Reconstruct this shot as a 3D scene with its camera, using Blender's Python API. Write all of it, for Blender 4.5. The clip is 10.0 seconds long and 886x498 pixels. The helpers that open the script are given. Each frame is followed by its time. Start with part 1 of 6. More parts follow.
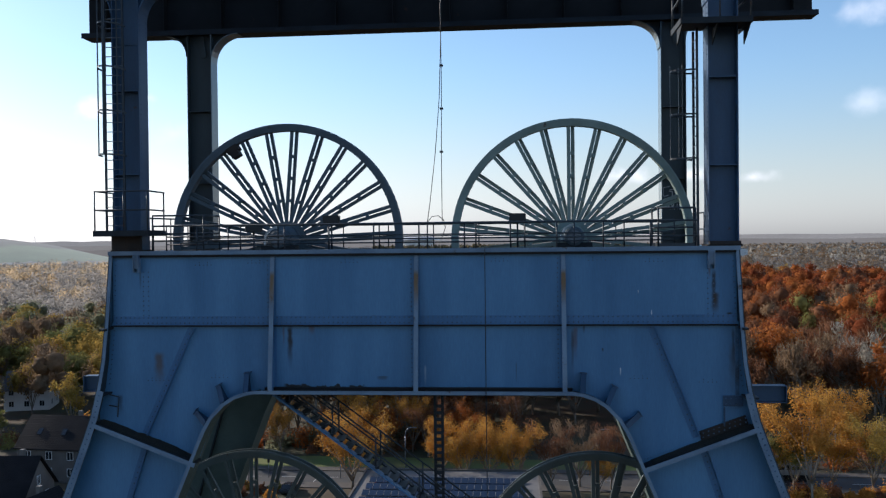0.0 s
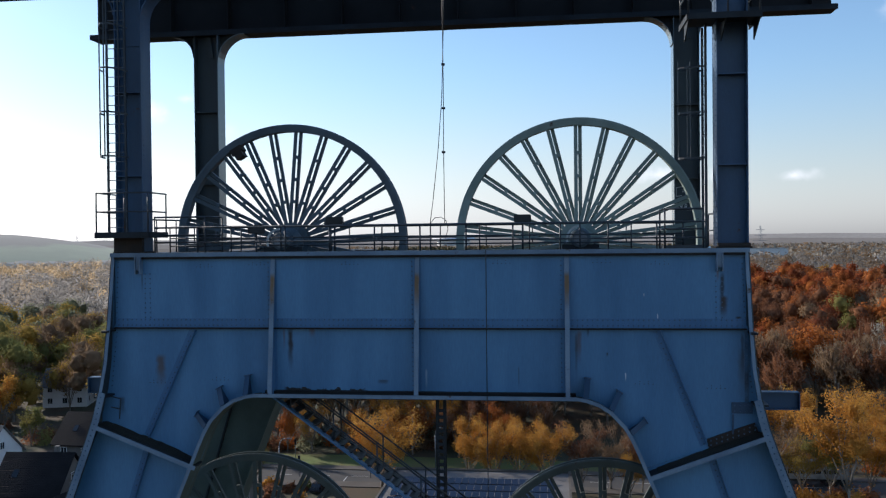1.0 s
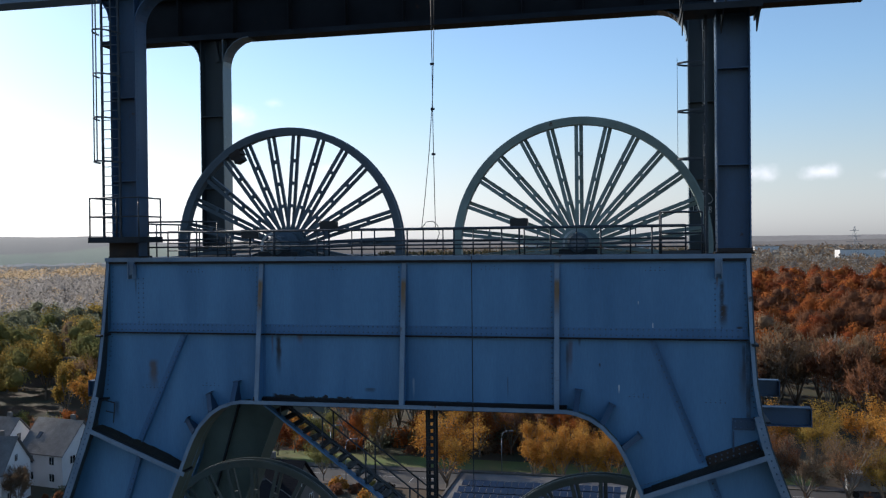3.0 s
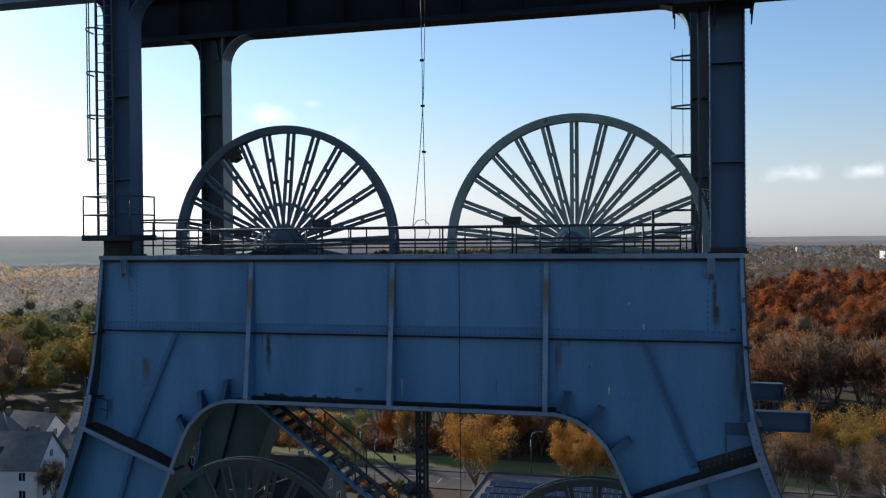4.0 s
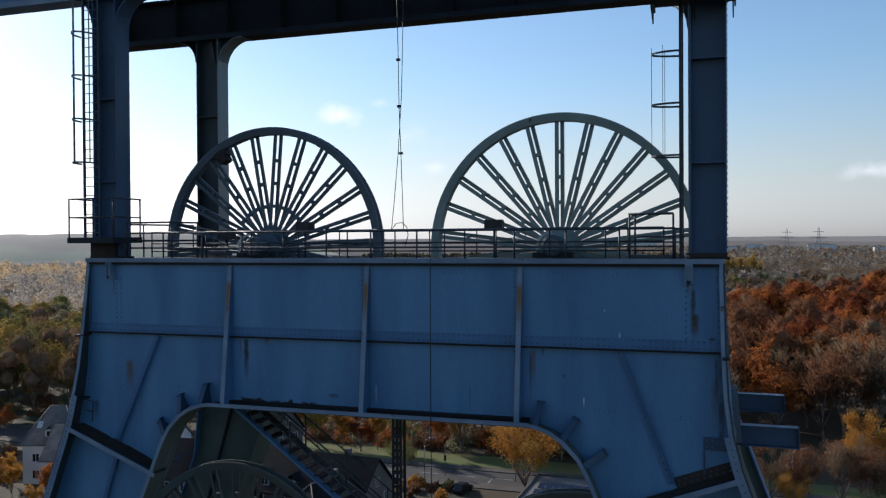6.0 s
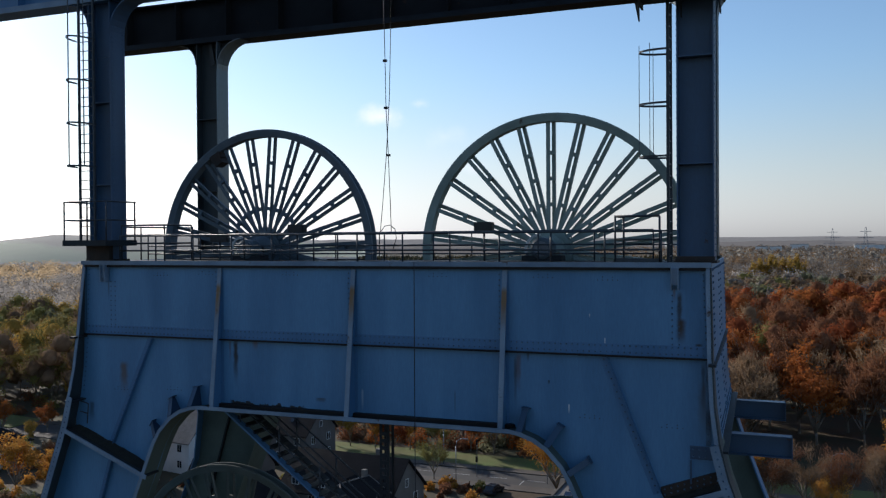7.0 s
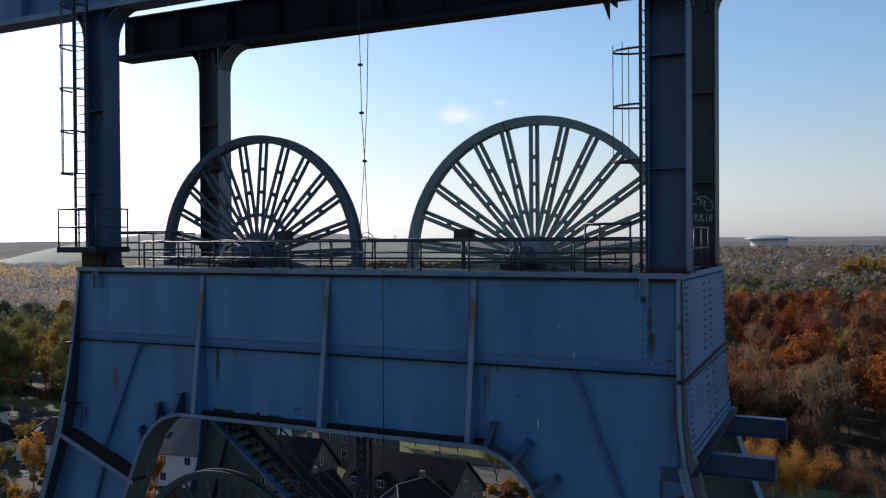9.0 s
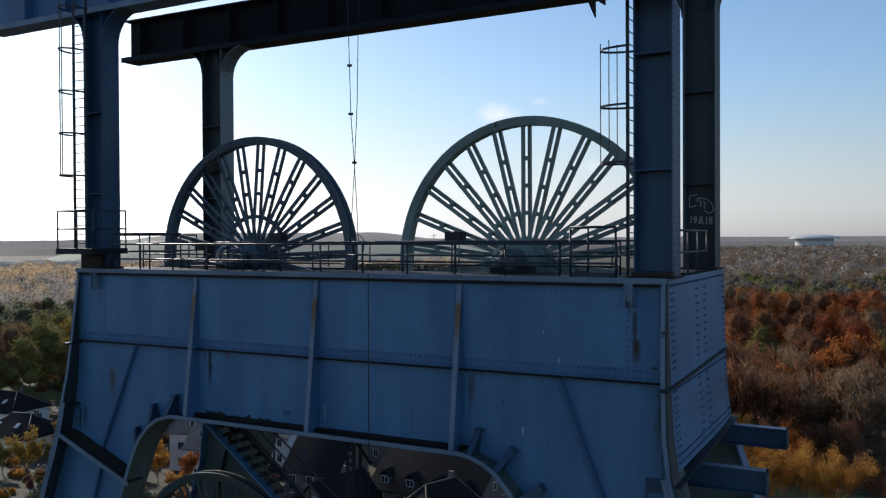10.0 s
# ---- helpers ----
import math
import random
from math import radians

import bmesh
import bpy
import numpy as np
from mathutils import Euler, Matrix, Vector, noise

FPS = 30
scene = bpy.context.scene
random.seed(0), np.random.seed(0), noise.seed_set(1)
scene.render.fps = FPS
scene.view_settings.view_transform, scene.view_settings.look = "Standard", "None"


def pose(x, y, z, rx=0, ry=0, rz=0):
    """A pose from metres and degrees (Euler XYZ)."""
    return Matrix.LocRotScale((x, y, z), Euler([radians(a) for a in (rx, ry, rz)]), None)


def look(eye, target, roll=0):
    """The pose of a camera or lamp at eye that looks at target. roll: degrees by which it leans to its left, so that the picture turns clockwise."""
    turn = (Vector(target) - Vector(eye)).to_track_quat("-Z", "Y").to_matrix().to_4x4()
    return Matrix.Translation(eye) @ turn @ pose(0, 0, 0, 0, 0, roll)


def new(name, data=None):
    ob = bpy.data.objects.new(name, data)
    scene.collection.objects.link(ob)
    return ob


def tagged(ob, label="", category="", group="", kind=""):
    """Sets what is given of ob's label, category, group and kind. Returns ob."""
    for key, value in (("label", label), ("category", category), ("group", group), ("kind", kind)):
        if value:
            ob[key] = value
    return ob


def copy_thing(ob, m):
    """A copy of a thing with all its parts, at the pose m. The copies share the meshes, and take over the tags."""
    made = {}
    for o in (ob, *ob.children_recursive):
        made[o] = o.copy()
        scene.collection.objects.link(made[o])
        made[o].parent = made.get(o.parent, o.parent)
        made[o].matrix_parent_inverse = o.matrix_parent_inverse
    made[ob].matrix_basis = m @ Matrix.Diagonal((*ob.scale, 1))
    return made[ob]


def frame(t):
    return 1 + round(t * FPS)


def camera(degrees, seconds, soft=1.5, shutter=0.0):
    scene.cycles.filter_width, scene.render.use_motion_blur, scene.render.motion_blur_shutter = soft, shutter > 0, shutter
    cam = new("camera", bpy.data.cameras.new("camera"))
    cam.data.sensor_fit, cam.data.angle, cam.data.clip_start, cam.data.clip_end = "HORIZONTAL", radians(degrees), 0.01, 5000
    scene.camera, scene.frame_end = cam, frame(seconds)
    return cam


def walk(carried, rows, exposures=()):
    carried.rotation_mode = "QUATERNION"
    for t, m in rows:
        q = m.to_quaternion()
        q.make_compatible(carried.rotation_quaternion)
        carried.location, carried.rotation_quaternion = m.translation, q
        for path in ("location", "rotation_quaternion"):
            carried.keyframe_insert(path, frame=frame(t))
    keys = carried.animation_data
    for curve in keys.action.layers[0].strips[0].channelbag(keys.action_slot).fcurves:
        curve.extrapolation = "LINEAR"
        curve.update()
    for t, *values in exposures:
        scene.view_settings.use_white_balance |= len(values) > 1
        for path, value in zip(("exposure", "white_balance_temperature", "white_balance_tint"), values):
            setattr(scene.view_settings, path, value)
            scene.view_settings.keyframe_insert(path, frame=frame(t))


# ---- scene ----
cam = camera(53.1, 10.0, soft=1.25)
PATH = [
    (0, (-1.203, -25.724, 35.184), (-1.365, -23.731, 35.159), -0.6),
    (0.5, (-0.732, -25.453, 35.205), (-0.937, -23.464, 35.18), -0.6),
    (1, (-0.246, -25.197, 35.249), (-0.489, -23.212, 35.223), -0.6),
    (1.5, (0.289, -24.917, 35.292), (0.005, -22.938, 35.266), -0.6),
    (2, (0.798, -24.652, 35.339), (0.475, -22.679, 35.311), -0.5),
    (2.5, (1.55, -24.308, 35.339), (1.173, -22.344, 35.314), -0.6),
    (4, (3.479, -23.33, 35.279), (2.971, -21.396, 35.258), -0.5),
    (4.5, (4.09, -22.972, 35.323), (3.541, -21.049, 35.3), -0.5),
    (5, (4.583, -22.691, 35.318), (4.004, -20.777, 35.297), -0.5),
    (5.5, (5.087, -22.381, 35.356), (4.475, -20.477, 35.334), -0.4),
    (7, (6.89, -21.238, 35.458), (6.155, -19.378, 35.436), -0.4),
    (7.5, (7.474, -20.833, 35.497), (6.697, -18.99, 35.476), -0.4),
    (8, (8.032, -20.421, 35.553), (7.216, -18.596, 35.531), -0.4),
    (8.5, (8.598, -19.986, 35.589), (7.74, -18.18, 35.567), -0.4),
    (9, (9.134, -19.545, 35.656), (8.236, -17.758, 35.634), -0.4),
    (9.5, (9.627, -19.104, 35.71), (8.692, -17.337, 35.687), -0.3),
    (10, (10.12, -18.613, 35.749), (9.143, -16.867, 35.725), -0.3),
]
walk(cam, [(t, look(eye, target, roll)) for t, eye, target, roll in PATH],
     [(0, 0.4, 5750, 12), (2.5, 0.3, 5750, 12), (4.5, 0.15, 5750, 12), (7.5, 0.0, 5750, 12), (10, -0.12, 5750, 12)])
# sunlit sky: low sun ahead of the camera and to its left
SUN_AZ, SUN_EL = -62.0, 23.0
world = bpy.data.worlds.new("sky")
scene.world = world
world.use_nodes = True
wn, wl = world.node_tree.nodes, world.node_tree.links
sky = wn.new("ShaderNodeTexSky")
sky.sky_type = "NISHITA"
sky.sun_disc = False
sky.sun_elevation = radians(SUN_EL)
sky.sun_rotation = radians(SUN_AZ)
sky.air_density, sky.dust_density, sky.ozone_density = 1.0, 0.5, 1.5
clear = wn.new("ShaderNodeMixRGB")
clear.blend_type = "MULTIPLY"
clear.inputs[0].default_value = 1.0
clear.inputs[2].default_value = (0.95, 1.0, 1.01, 1)
wl.new(sky.outputs[0], clear.inputs[1])
tc = wn.new("ShaderNodeTexCoord")
sep = wn.new("ShaderNodeSeparateXYZ")
wl.new(tc.outputs["Generated"], sep.inputs[0])
# pale haze towards the horizon all round
hz = wn.new("ShaderNodeMapRange")
hz.interpolation_type = "SMOOTHSTEP"
hz.inputs[1].default_value, hz.inputs[2].default_value, hz.inputs[3].default_value, hz.inputs[4].default_value = -0.02, 0.20, 0.85, 0.0
wl.new(sep.outputs[2], hz.inputs[0])
grey = wn.new("ShaderNodeRGBToBW")
wl.new(clear.outputs[0], grey.inputs[0])
tint = wn.new("ShaderNodeMixRGB")
tint.blend_type = "MULTIPLY"
tint.inputs[0].default_value = 1.0
tint.inputs[2].default_value = (0.85, 0.815, 0.78, 1)
wl.new(grey.outputs[0], tint.inputs[1])
hazed = wn.new("ShaderNodeMixRGB")
wl.new(hz.outputs[0], hazed.inputs[0])
wl.new(clear.outputs[0], hazed.inputs[1])
wl.new(tint.outputs[0], hazed.inputs[2])
last = hazed.outputs[0]
nz = wn.new("ShaderNodeTexNoise")
nz.inputs["Scale"].default_value, nz.inputs["Detail"].default_value = 22.0, 6.0
wl.new(tc.outputs["Generated"], nz.inputs["Vector"])
# small fair-weather clouds: azimuth and height in degrees, half sizes in degrees, thickness
for az, el, wa, we, dens in ((-25.4, 7.9, 2.0, 0.75, 1.0), (-22.9, 8.7, 1.0, 0.45, 0.7), (-21.4, 6.6, 1.6, 0.9, 0.25), (-19.4, 4.6, 0.9, 0.4, 0.4), (6.6, 3.8, 2.2, 0.7, 0.9), (10.9, 3.8, 1.5, 0.6, 0.9),
                           (14.6, 3.5, 1.4, 0.45, 0.75), (21.0, 7.6, 1.9, 0.8, 0.3), (20.8, 12.9, 2.4, 1.0, 0.45), (24.5, 3.4, 2.2, 0.5, 0.5), (-44.5, 8.7, 2.0, 1.0, 0.3)):
    c = Vector((math.sin(radians(az)) * math.cos(radians(el)), math.cos(radians(az)) * math.cos(radians(el)), math.sin(radians(el))))
    mpn = wn.new("ShaderNodeMapping")
    mpn.vector_type = "TEXTURE"
    mpn.inputs["Location"].default_value = c
    mpn.inputs["Rotation"].default_value = (0, 0, radians(-az))
    mpn.inputs["Scale"].default_value = (math.tan(radians(wa)), 1.0, math.tan(radians(we)))
    wl.new(tc.outputs["Generated"], mpn.inputs[0])
    ln = wn.new("ShaderNodeVectorMath")
    ln.operation = "LENGTH"
    wl.new(mpn.outputs[0], ln.inputs[0])
    ad = wn.new("ShaderNodeMath")
    ad.operation = "MULTIPLY_ADD"
    ad.inputs[1].default_value = -3.4
    wl.new(nz.outputs["Fac"], ad.inputs[0])
    wl.new(ln.outputs[1], ad.inputs[2])
    mr = wn.new("ShaderNodeMapRange")
    mr.interpolation_type = "SMOOTHSTEP"
    mr.inputs[1].default_value, mr.inputs[2].default_value, mr.inputs[3].default_value, mr.inputs[4].default_value = -0.6, -2.3, 0.0, dens
    wl.new(ad.outputs[0], mr.inputs[0])
    mx = wn.new("ShaderNodeMixRGB")
    mx.inputs[2].default_value = (9.6, 9.0, 8.7, 1)
    wl.new(mr.outputs[0], mx.inputs[0])
    wl.new(last, mx.inputs[1])
    last = mx.outputs[0]
wl.new(last, wn["Background"].inputs[0])
wn["Background"].inputs[1].default_value = 0.12

sun = new("sun", bpy.data.lights.new("sun", "SUN"))
sun.data.energy, sun.data.angle, sun.data.color = 4.2, radians(0.6), (1.0, 0.86, 0.68)
sa, se = radians(SUN_AZ), radians(SUN_EL)
SUN_WAY = Vector((math.sin(sa) * math.cos(se), math.cos(sa) * math.cos(se), math.sin(se)))
sun.matrix_world = look((0, 0, 90), Vector((0, 0, 90)) - SUN_WAY)

# ---- materials ----


def mat(name, colour, rough=0.6, metal=0.0, colour2=None, scale=3.0, fine=40.0, amount=0.35, bump=0.15, stretch=(1, 1, 1), random_tint=0.0, rust=0.0, island=0.0):
    """A surface with broad and fine variation of colour and roughness, relief, and rust if any."""
    m = bpy.data.materials.new(name)
    m.use_nodes = True
    n, l = m.node_tree.nodes, m.node_tree.links
    b = n["Principled BSDF"]
    co = n.new("ShaderNodeTexCoord")
    ma = n.new("ShaderNodeMapping")
    ma.inputs["Scale"].default_value = stretch
    l.new(co.outputs["Object"], ma.inputs[0])
    big, small = n.new("ShaderNodeTexNoise"), n.new("ShaderNodeTexNoise")
    big.inputs["Scale"].default_value, big.inputs["Detail"].default_value = scale, 5
    small.inputs["Scale"].default_value, small.inputs["Detail"].default_value = fine, 3
    for t in (big, small):
        l.new(ma.outputs[0], t.inputs["Vector"])
    c2 = colour2 or tuple(c * 0.6 for c in colour)
    r1 = n.new("ShaderNodeMapRange")
    r1.inputs[1].default_value, r1.inputs[2].default_value = 0.35, 0.68
    l.new(big.outputs["Fac"], r1.inputs[0])
    m1 = n.new("ShaderNodeMixRGB")
    m1.inputs[1].default_value, m1.inputs[2].default_value = (*colour, 1), (*c2, 1)
    l.new(r1.outputs[0], m1.inputs[0])
    m2 = n.new("ShaderNodeMixRGB")
    m2.blend_type = "MULTIPLY"
    m2.inputs[0].default_value = amount
    l.new(m1.outputs[0], m2.inputs[1])
    l.new(small.outputs["Fac"], m2.inputs[2])
    out = m2.outputs[0]
    if random_tint or island:
        src = n.new("ShaderNodeNewGeometry").outputs["Random Per Island"] if island else n.new("ShaderNodeObjectInfo").outputs["Random"]
        hs = n.new("ShaderNodeHueSaturation")
        rr = n.new("ShaderNodeMapRange")
        a = island or random_tint
        rr.inputs[3].default_value, rr.inputs[4].default_value = 1 - a, 1 + a
        l.new(src, rr.inputs[0])
        l.new(rr.outputs[0], hs.inputs["Value"])
        l.new(out, hs.inputs["Color"])
        out = hs.outputs[0]
    if rust:
        rn = n.new("ShaderNodeTexNoise")
        rn.inputs["Scale"].default_value, rn.inputs["Detail"].default_value, rn.inputs["Roughness"].default_value = 1.7, 9, 0.7
        l.new(co.outputs["Object"], rn.inputs["Vector"])
        rr = n.new("ShaderNodeMapRange")
        rr.inputs[1].default_value, rr.inputs[2].default_value = 0.72 - rust * 0.2, 0.76 - rust * 0.18
        l.new(rn.outputs["Fac"], rr.inputs[0])
        m3 = n.new("ShaderNodeMixRGB")
        m3.inputs[2].default_value = (0.045, 0.022, 0.012, 1)
        l.new(rr.outputs[0], m3.inputs[0])
        l.new(out, m3.inputs[1])
        out = m3.outputs[0]
    l.new(out, b.inputs["Base Color"])
    b.inputs["Metallic"].default_value = metal
    rg = n.new("ShaderNodeMapRange")
    rg.inputs[3].default_value, rg.inputs[4].default_value = max(0.05, rough - 0.12), min(1.0, rough + 0.12)
    l.new(small.outputs["Fac"], rg.inputs[0])
    l.new(rg.outputs[0], b.inputs["Roughness"])
    if bump:
        bp = n.new("ShaderNodeBump")
        bp.inputs["Strength"].default_value, bp.inputs["Distance"].default_value = bump, 0.02
        l.new(small.outputs["Fac"], bp.inputs["Height"])
        l.new(bp.outputs[0], b.inputs["Normal"])
    return m


def stained(m, stains, band=None):
    """Adds rust runs (x, upper z, lower z, width, colour, strength) and a ragged bare band to a painted plate."""
    n, l = m.node_tree.nodes, m.node_tree.links
    b = n["Principled BSDF"]
    out = b.inputs["Base Color"].links[0].from_socket
    co = n.new("ShaderNodeTexCoord")
    wob = n.new("ShaderNodeTexNoise")
    wob.inputs["Scale"].default_value, wob.inputs["Detail"].default_value = 4.0, 6
    l.new(co.outputs["Object"], wob.inputs["Vector"])
    sp = n.new("ShaderNodeSeparateXYZ")
    l.new(co.outputs["Object"], sp.inputs[0])

    def math_node(op, a, c):
        k = n.new("ShaderNodeMath")
        k.operation = op
        for i, v in enumerate((a, c)):
            if isinstance(v, (int, float)):
                k.inputs[i].default_value = v
            else:
                l.new(v, k.inputs[i])
        return k.outputs[0]

    def ramp(v, a, c):
        k = n.new("ShaderNodeMapRange")
        k.interpolation_type = "SMOOTHSTEP"
        k.inputs[1].default_value, k.inputs[2].default_value = a, c
        l.new(v, k.inputs[0])
        return k.outputs[0]
    for x, z1, z0, w, colour, strength in stains:
        dx = math_node("ABSOLUTE", math_node("SUBTRACT", sp.outputs[0], x), 0)
        dx = math_node("ADD", dx, math_node("MULTIPLY", math_node("SUBTRACT", wob.outputs["Fac"], 0.5), w))
        f = math_node("MULTIPLY", ramp(dx, w, w * 0.15), math_node("MULTIPLY", ramp(sp.outputs[2], z0, z0 + (z1 - z0) * 0.7), ramp(sp.outputs[2], z1, z1 - (z1 - z0) * 0.15)))
        f = math_node("MULTIPLY", f, strength)
        mx = n.new("ShaderNodeMixRGB")
        mx.inputs[2].default_value = (*colour, 1)
        l.new(f, mx.inputs[0])
        l.new(out, mx.inputs[1])
        out = mx.outputs[0]
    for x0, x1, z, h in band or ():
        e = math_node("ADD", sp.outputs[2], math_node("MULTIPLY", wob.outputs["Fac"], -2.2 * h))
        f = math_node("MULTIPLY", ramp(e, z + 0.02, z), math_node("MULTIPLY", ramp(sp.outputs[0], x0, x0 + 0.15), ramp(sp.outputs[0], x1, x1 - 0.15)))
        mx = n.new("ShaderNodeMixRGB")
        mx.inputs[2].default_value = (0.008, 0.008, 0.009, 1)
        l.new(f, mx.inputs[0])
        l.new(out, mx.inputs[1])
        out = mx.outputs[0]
    l.new(out, b.inputs["Base Color"])
    return m


BLUE, BLUE2 = (0.082, 0.195, 0.36), (0.05, 0.135, 0.265)
RUST, DARK = (0.10, 0.045, 0.02), (0.015, 0.013, 0.012)
steel_blue = mat("blue_paint", BLUE, 0.5, 0.0, BLUE2, 0.6, 25, 0.3, 0.08, (1, 1, 0.35), rust=0.12)
steel_trim = mat("blue_paint_worn", (0.20, 0.28, 0.37), 0.45, 0.0, (0.12, 0.18, 0.26), 1.3, 30, 0.35, 0.12, rust=0.5)
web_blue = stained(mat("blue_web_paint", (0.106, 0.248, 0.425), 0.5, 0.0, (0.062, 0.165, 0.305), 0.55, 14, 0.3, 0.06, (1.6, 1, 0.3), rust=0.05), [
    (-7.86, 32.7, 31.2, 0.11, DARK, 0.95), (-7.2, 32.7, 32.3, 0.12, RUST, 0.6), (-11.85, 31.9, 30.7, 0.2, (0.085, 0.05, 0.025), 0.75), (0.50, 32.65, 31.5, 0.10, RUST, 0.6),
    (4.42, 34.25, 32.85, 0.08, DARK, 0.85), (4.45, 33.6, 32.85, 0.14, (0.03, 0.017, 0.01), 0.95), (4.30, 34.3, 33.9, 0.05, RUST, 0.6), (-12.4, 34.3, 33.6, 0.05, DARK, 0.5), (-8.05, 32.65, 31.9, 0.05, RUST, 0.5), (0.42, 32.6, 31.0, 0.05, (0.03, 0.03, 0.03), 0.6), (-3.85, 31.5, 30.8, 0.04, (0.55, 0.6, 0.62), 0.35), (-1.2, 31.6, 30.8, 0.03, (0.03, 0.04, 0.05), 0.5), (4.85, 33.0, 32.8, 0.10, DARK, 0.9), (5.0, 32.2, 30.4, 0.22, (0.05, 0.045, 0.04), 0.5),
    (-5.35, 32.95, 32.8, 0.08, RUST, 0.5), (1.28, 31.98, 31.84, 0.035, DARK, 0.8), (2.67, 33.08, 32.78, 0.02, (0.7, 0.7, 0.68), 0.7), (1.78, 31.42, 31.15, 0.025, (0.7, 0.7, 0.68), 0.8), (2.3, 33.64, 33.52, 0.02, (0.6, 0.6, 0.58), 0.6), (-5.1, 31.16, 31.0, 0.22, (0.03, 0.04, 0.05), 0.7), (-13.1, 30.6, 29.9, 0.14, DARK, 0.6), (4.95, 32.6, 31.2, 0.06, DARK, 0.6), (0.75, 32.65, 32.35, 0.05, DARK, 0.6)],
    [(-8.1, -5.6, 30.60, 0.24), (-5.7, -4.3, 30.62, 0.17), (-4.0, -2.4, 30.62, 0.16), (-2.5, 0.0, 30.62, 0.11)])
# the blue with shade of rear and underside parts mixed in; also dark fittings
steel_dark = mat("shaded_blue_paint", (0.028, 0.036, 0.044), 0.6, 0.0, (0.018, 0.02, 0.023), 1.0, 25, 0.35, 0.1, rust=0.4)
# near-black: the rear top beam's shade is in the colour; also dark edge lines
beam_dark = mat("dark_beam_paint", (0.014, 0.0125, 0.012), 0.65, 0.0, (0.022, 0.02, 0.019), 1.0, 25, 0.35, 0.1, rust=0.3)
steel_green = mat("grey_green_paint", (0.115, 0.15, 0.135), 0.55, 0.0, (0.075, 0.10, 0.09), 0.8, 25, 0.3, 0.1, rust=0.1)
column_blue = mat("column_paint", (0.047, 0.105, 0.20), 0.5, 0.0, (0.03, 0.068, 0.13), 0.8, 25, 0.35, 0.1, (1, 1, 0.3), rust=0.35)
stub_blue = mat("stub_beam_paint", (0.035, 0.08, 0.15), 0.5, 0.0, (0.025, 0.055, 0.10), 0.8, 25, 0.35, 0.1, rust=0.3)
# blue darkened for the shade on the rear columns; also the dark rusty rims
rear_blue = mat("darkened_blue_paint", (0.04, 0.058, 0.066), 0.55, 0.0, (0.024, 0.034, 0.04), 0.8, 25, 0.35, 0.1, (1, 1, 0.3), rust=0.35)
wheel_blue = mat("wheel_blue_grey", (0.085, 0.12, 0.15), 0.5, 0.0, (0.055, 0.08, 0.10), 1.2, 25, 0.3, 0.1, rust=0.35)
wheel_green = mat("wheel_grey_green", (0.26, 0.325, 0.295), 0.5, 0.0, (0.18, 0.235, 0.21), 1.2, 25, 0.3, 0.1, rust=0.4)
wheel_low = mat("wheel_dark_green", (0.075, 0.095, 0.09), 0.55, 0.0, (0.05, 0.065, 0.06), 1.2, 25, 0.3, 0.1, rust=0.3)
rivet_paint = mat("rivet_paint", (0.065, 0.15, 0.26), 0.5, 0.0, (0.03, 0.06, 0.10), 2, 30, 0.3, 0.0)
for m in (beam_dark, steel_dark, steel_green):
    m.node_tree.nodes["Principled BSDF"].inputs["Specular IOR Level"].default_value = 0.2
# stiffener edges with patches of old rust, and glossy rear column flanges paled for sunlight
stiff_trim = stained(mat("stiffener_edge_paint", (0.20, 0.28, 0.37), 0.45, 0.0, (0.12, 0.18, 0.26), 1.3, 30, 0.35, 0.12, rust=0.45),
                     [(x, 34.3, 33.0, 0.16, (0.15, 0.085, 0.03), 1.0) for x in (-8.35, -4.08, 0.17)])
flange_sunlit = mat("rear_flange_sunlit", (0.16, 0.20, 0.22), 0.22, 0.0, (0.11, 0.14, 0.155), 0.8, 25, 0.3, 0.03, (1, 1, 0.3), rust=0.1)
rust_steel = mat("rusty_foot_steel", (0.018, 0.014, 0.012), 0.75, 0.0, (0.045, 0.026, 0.016), 2.0, 25, 0.5, 0.3)
white_paint = mat("worn_white_paint", (0.62, 0.63, 0.62), 0.5, 0.0, (0.45, 0.46, 0.45), 3, 25, 0.3, 0.05)
galv = mat("galvanised", (0.22, 0.25, 0.28), 0.4, 0.6, (0.13, 0.15, 0.18), 4, 60, 0.3, 0.1, rust=0.3)
rail_blue = mat("rail_blue", (0.03, 0.04, 0.052), 0.5, 0.0, (0.018, 0.024, 0.03), 4, 60, 0.3, 0.1, rust=0.5)
black = mat("black_cable", (0.012, 0.012, 0.013), 0.5, 0.0, None, 10, 60, 0.3, 0.0)
lampcase = mat("lamp_housing", (0.02, 0.022, 0.024), 0.4, 0.2, None, 6, 60, 0.3, 0.05)
moss = mat("moss_and_gravel", (0.16, 0.12, 0.04), 0.95, 0.0, (0.09, 0.075, 0.03), 3, 25, 0.7, 0.8)
soil = mat("dirt_and_moss", (0.018, 0.015, 0.010), 0.95, 0.0, (0.03, 0.026, 0.012), 4, 30, 0.6, 0.6)
white_mark = mat("white_chalk", (0.75, 0.75, 0.72), 0.9, 0.0, None, 10, 80, 0.4, 0.0)

# ---- mesh helpers ----


def part(name, bm, material, parent, label=""):
    """Links a bmesh as one mesh object under a thing or a part."""
    me = bpy.data.meshes.new(name)
    bm.normal_update()
    bm.to_mesh(me)
    bm.free()
    me.materials.append(material)
    ob = new(name, me)
    ob.parent = parent
    if label:
        ob["label"] = label
    return ob


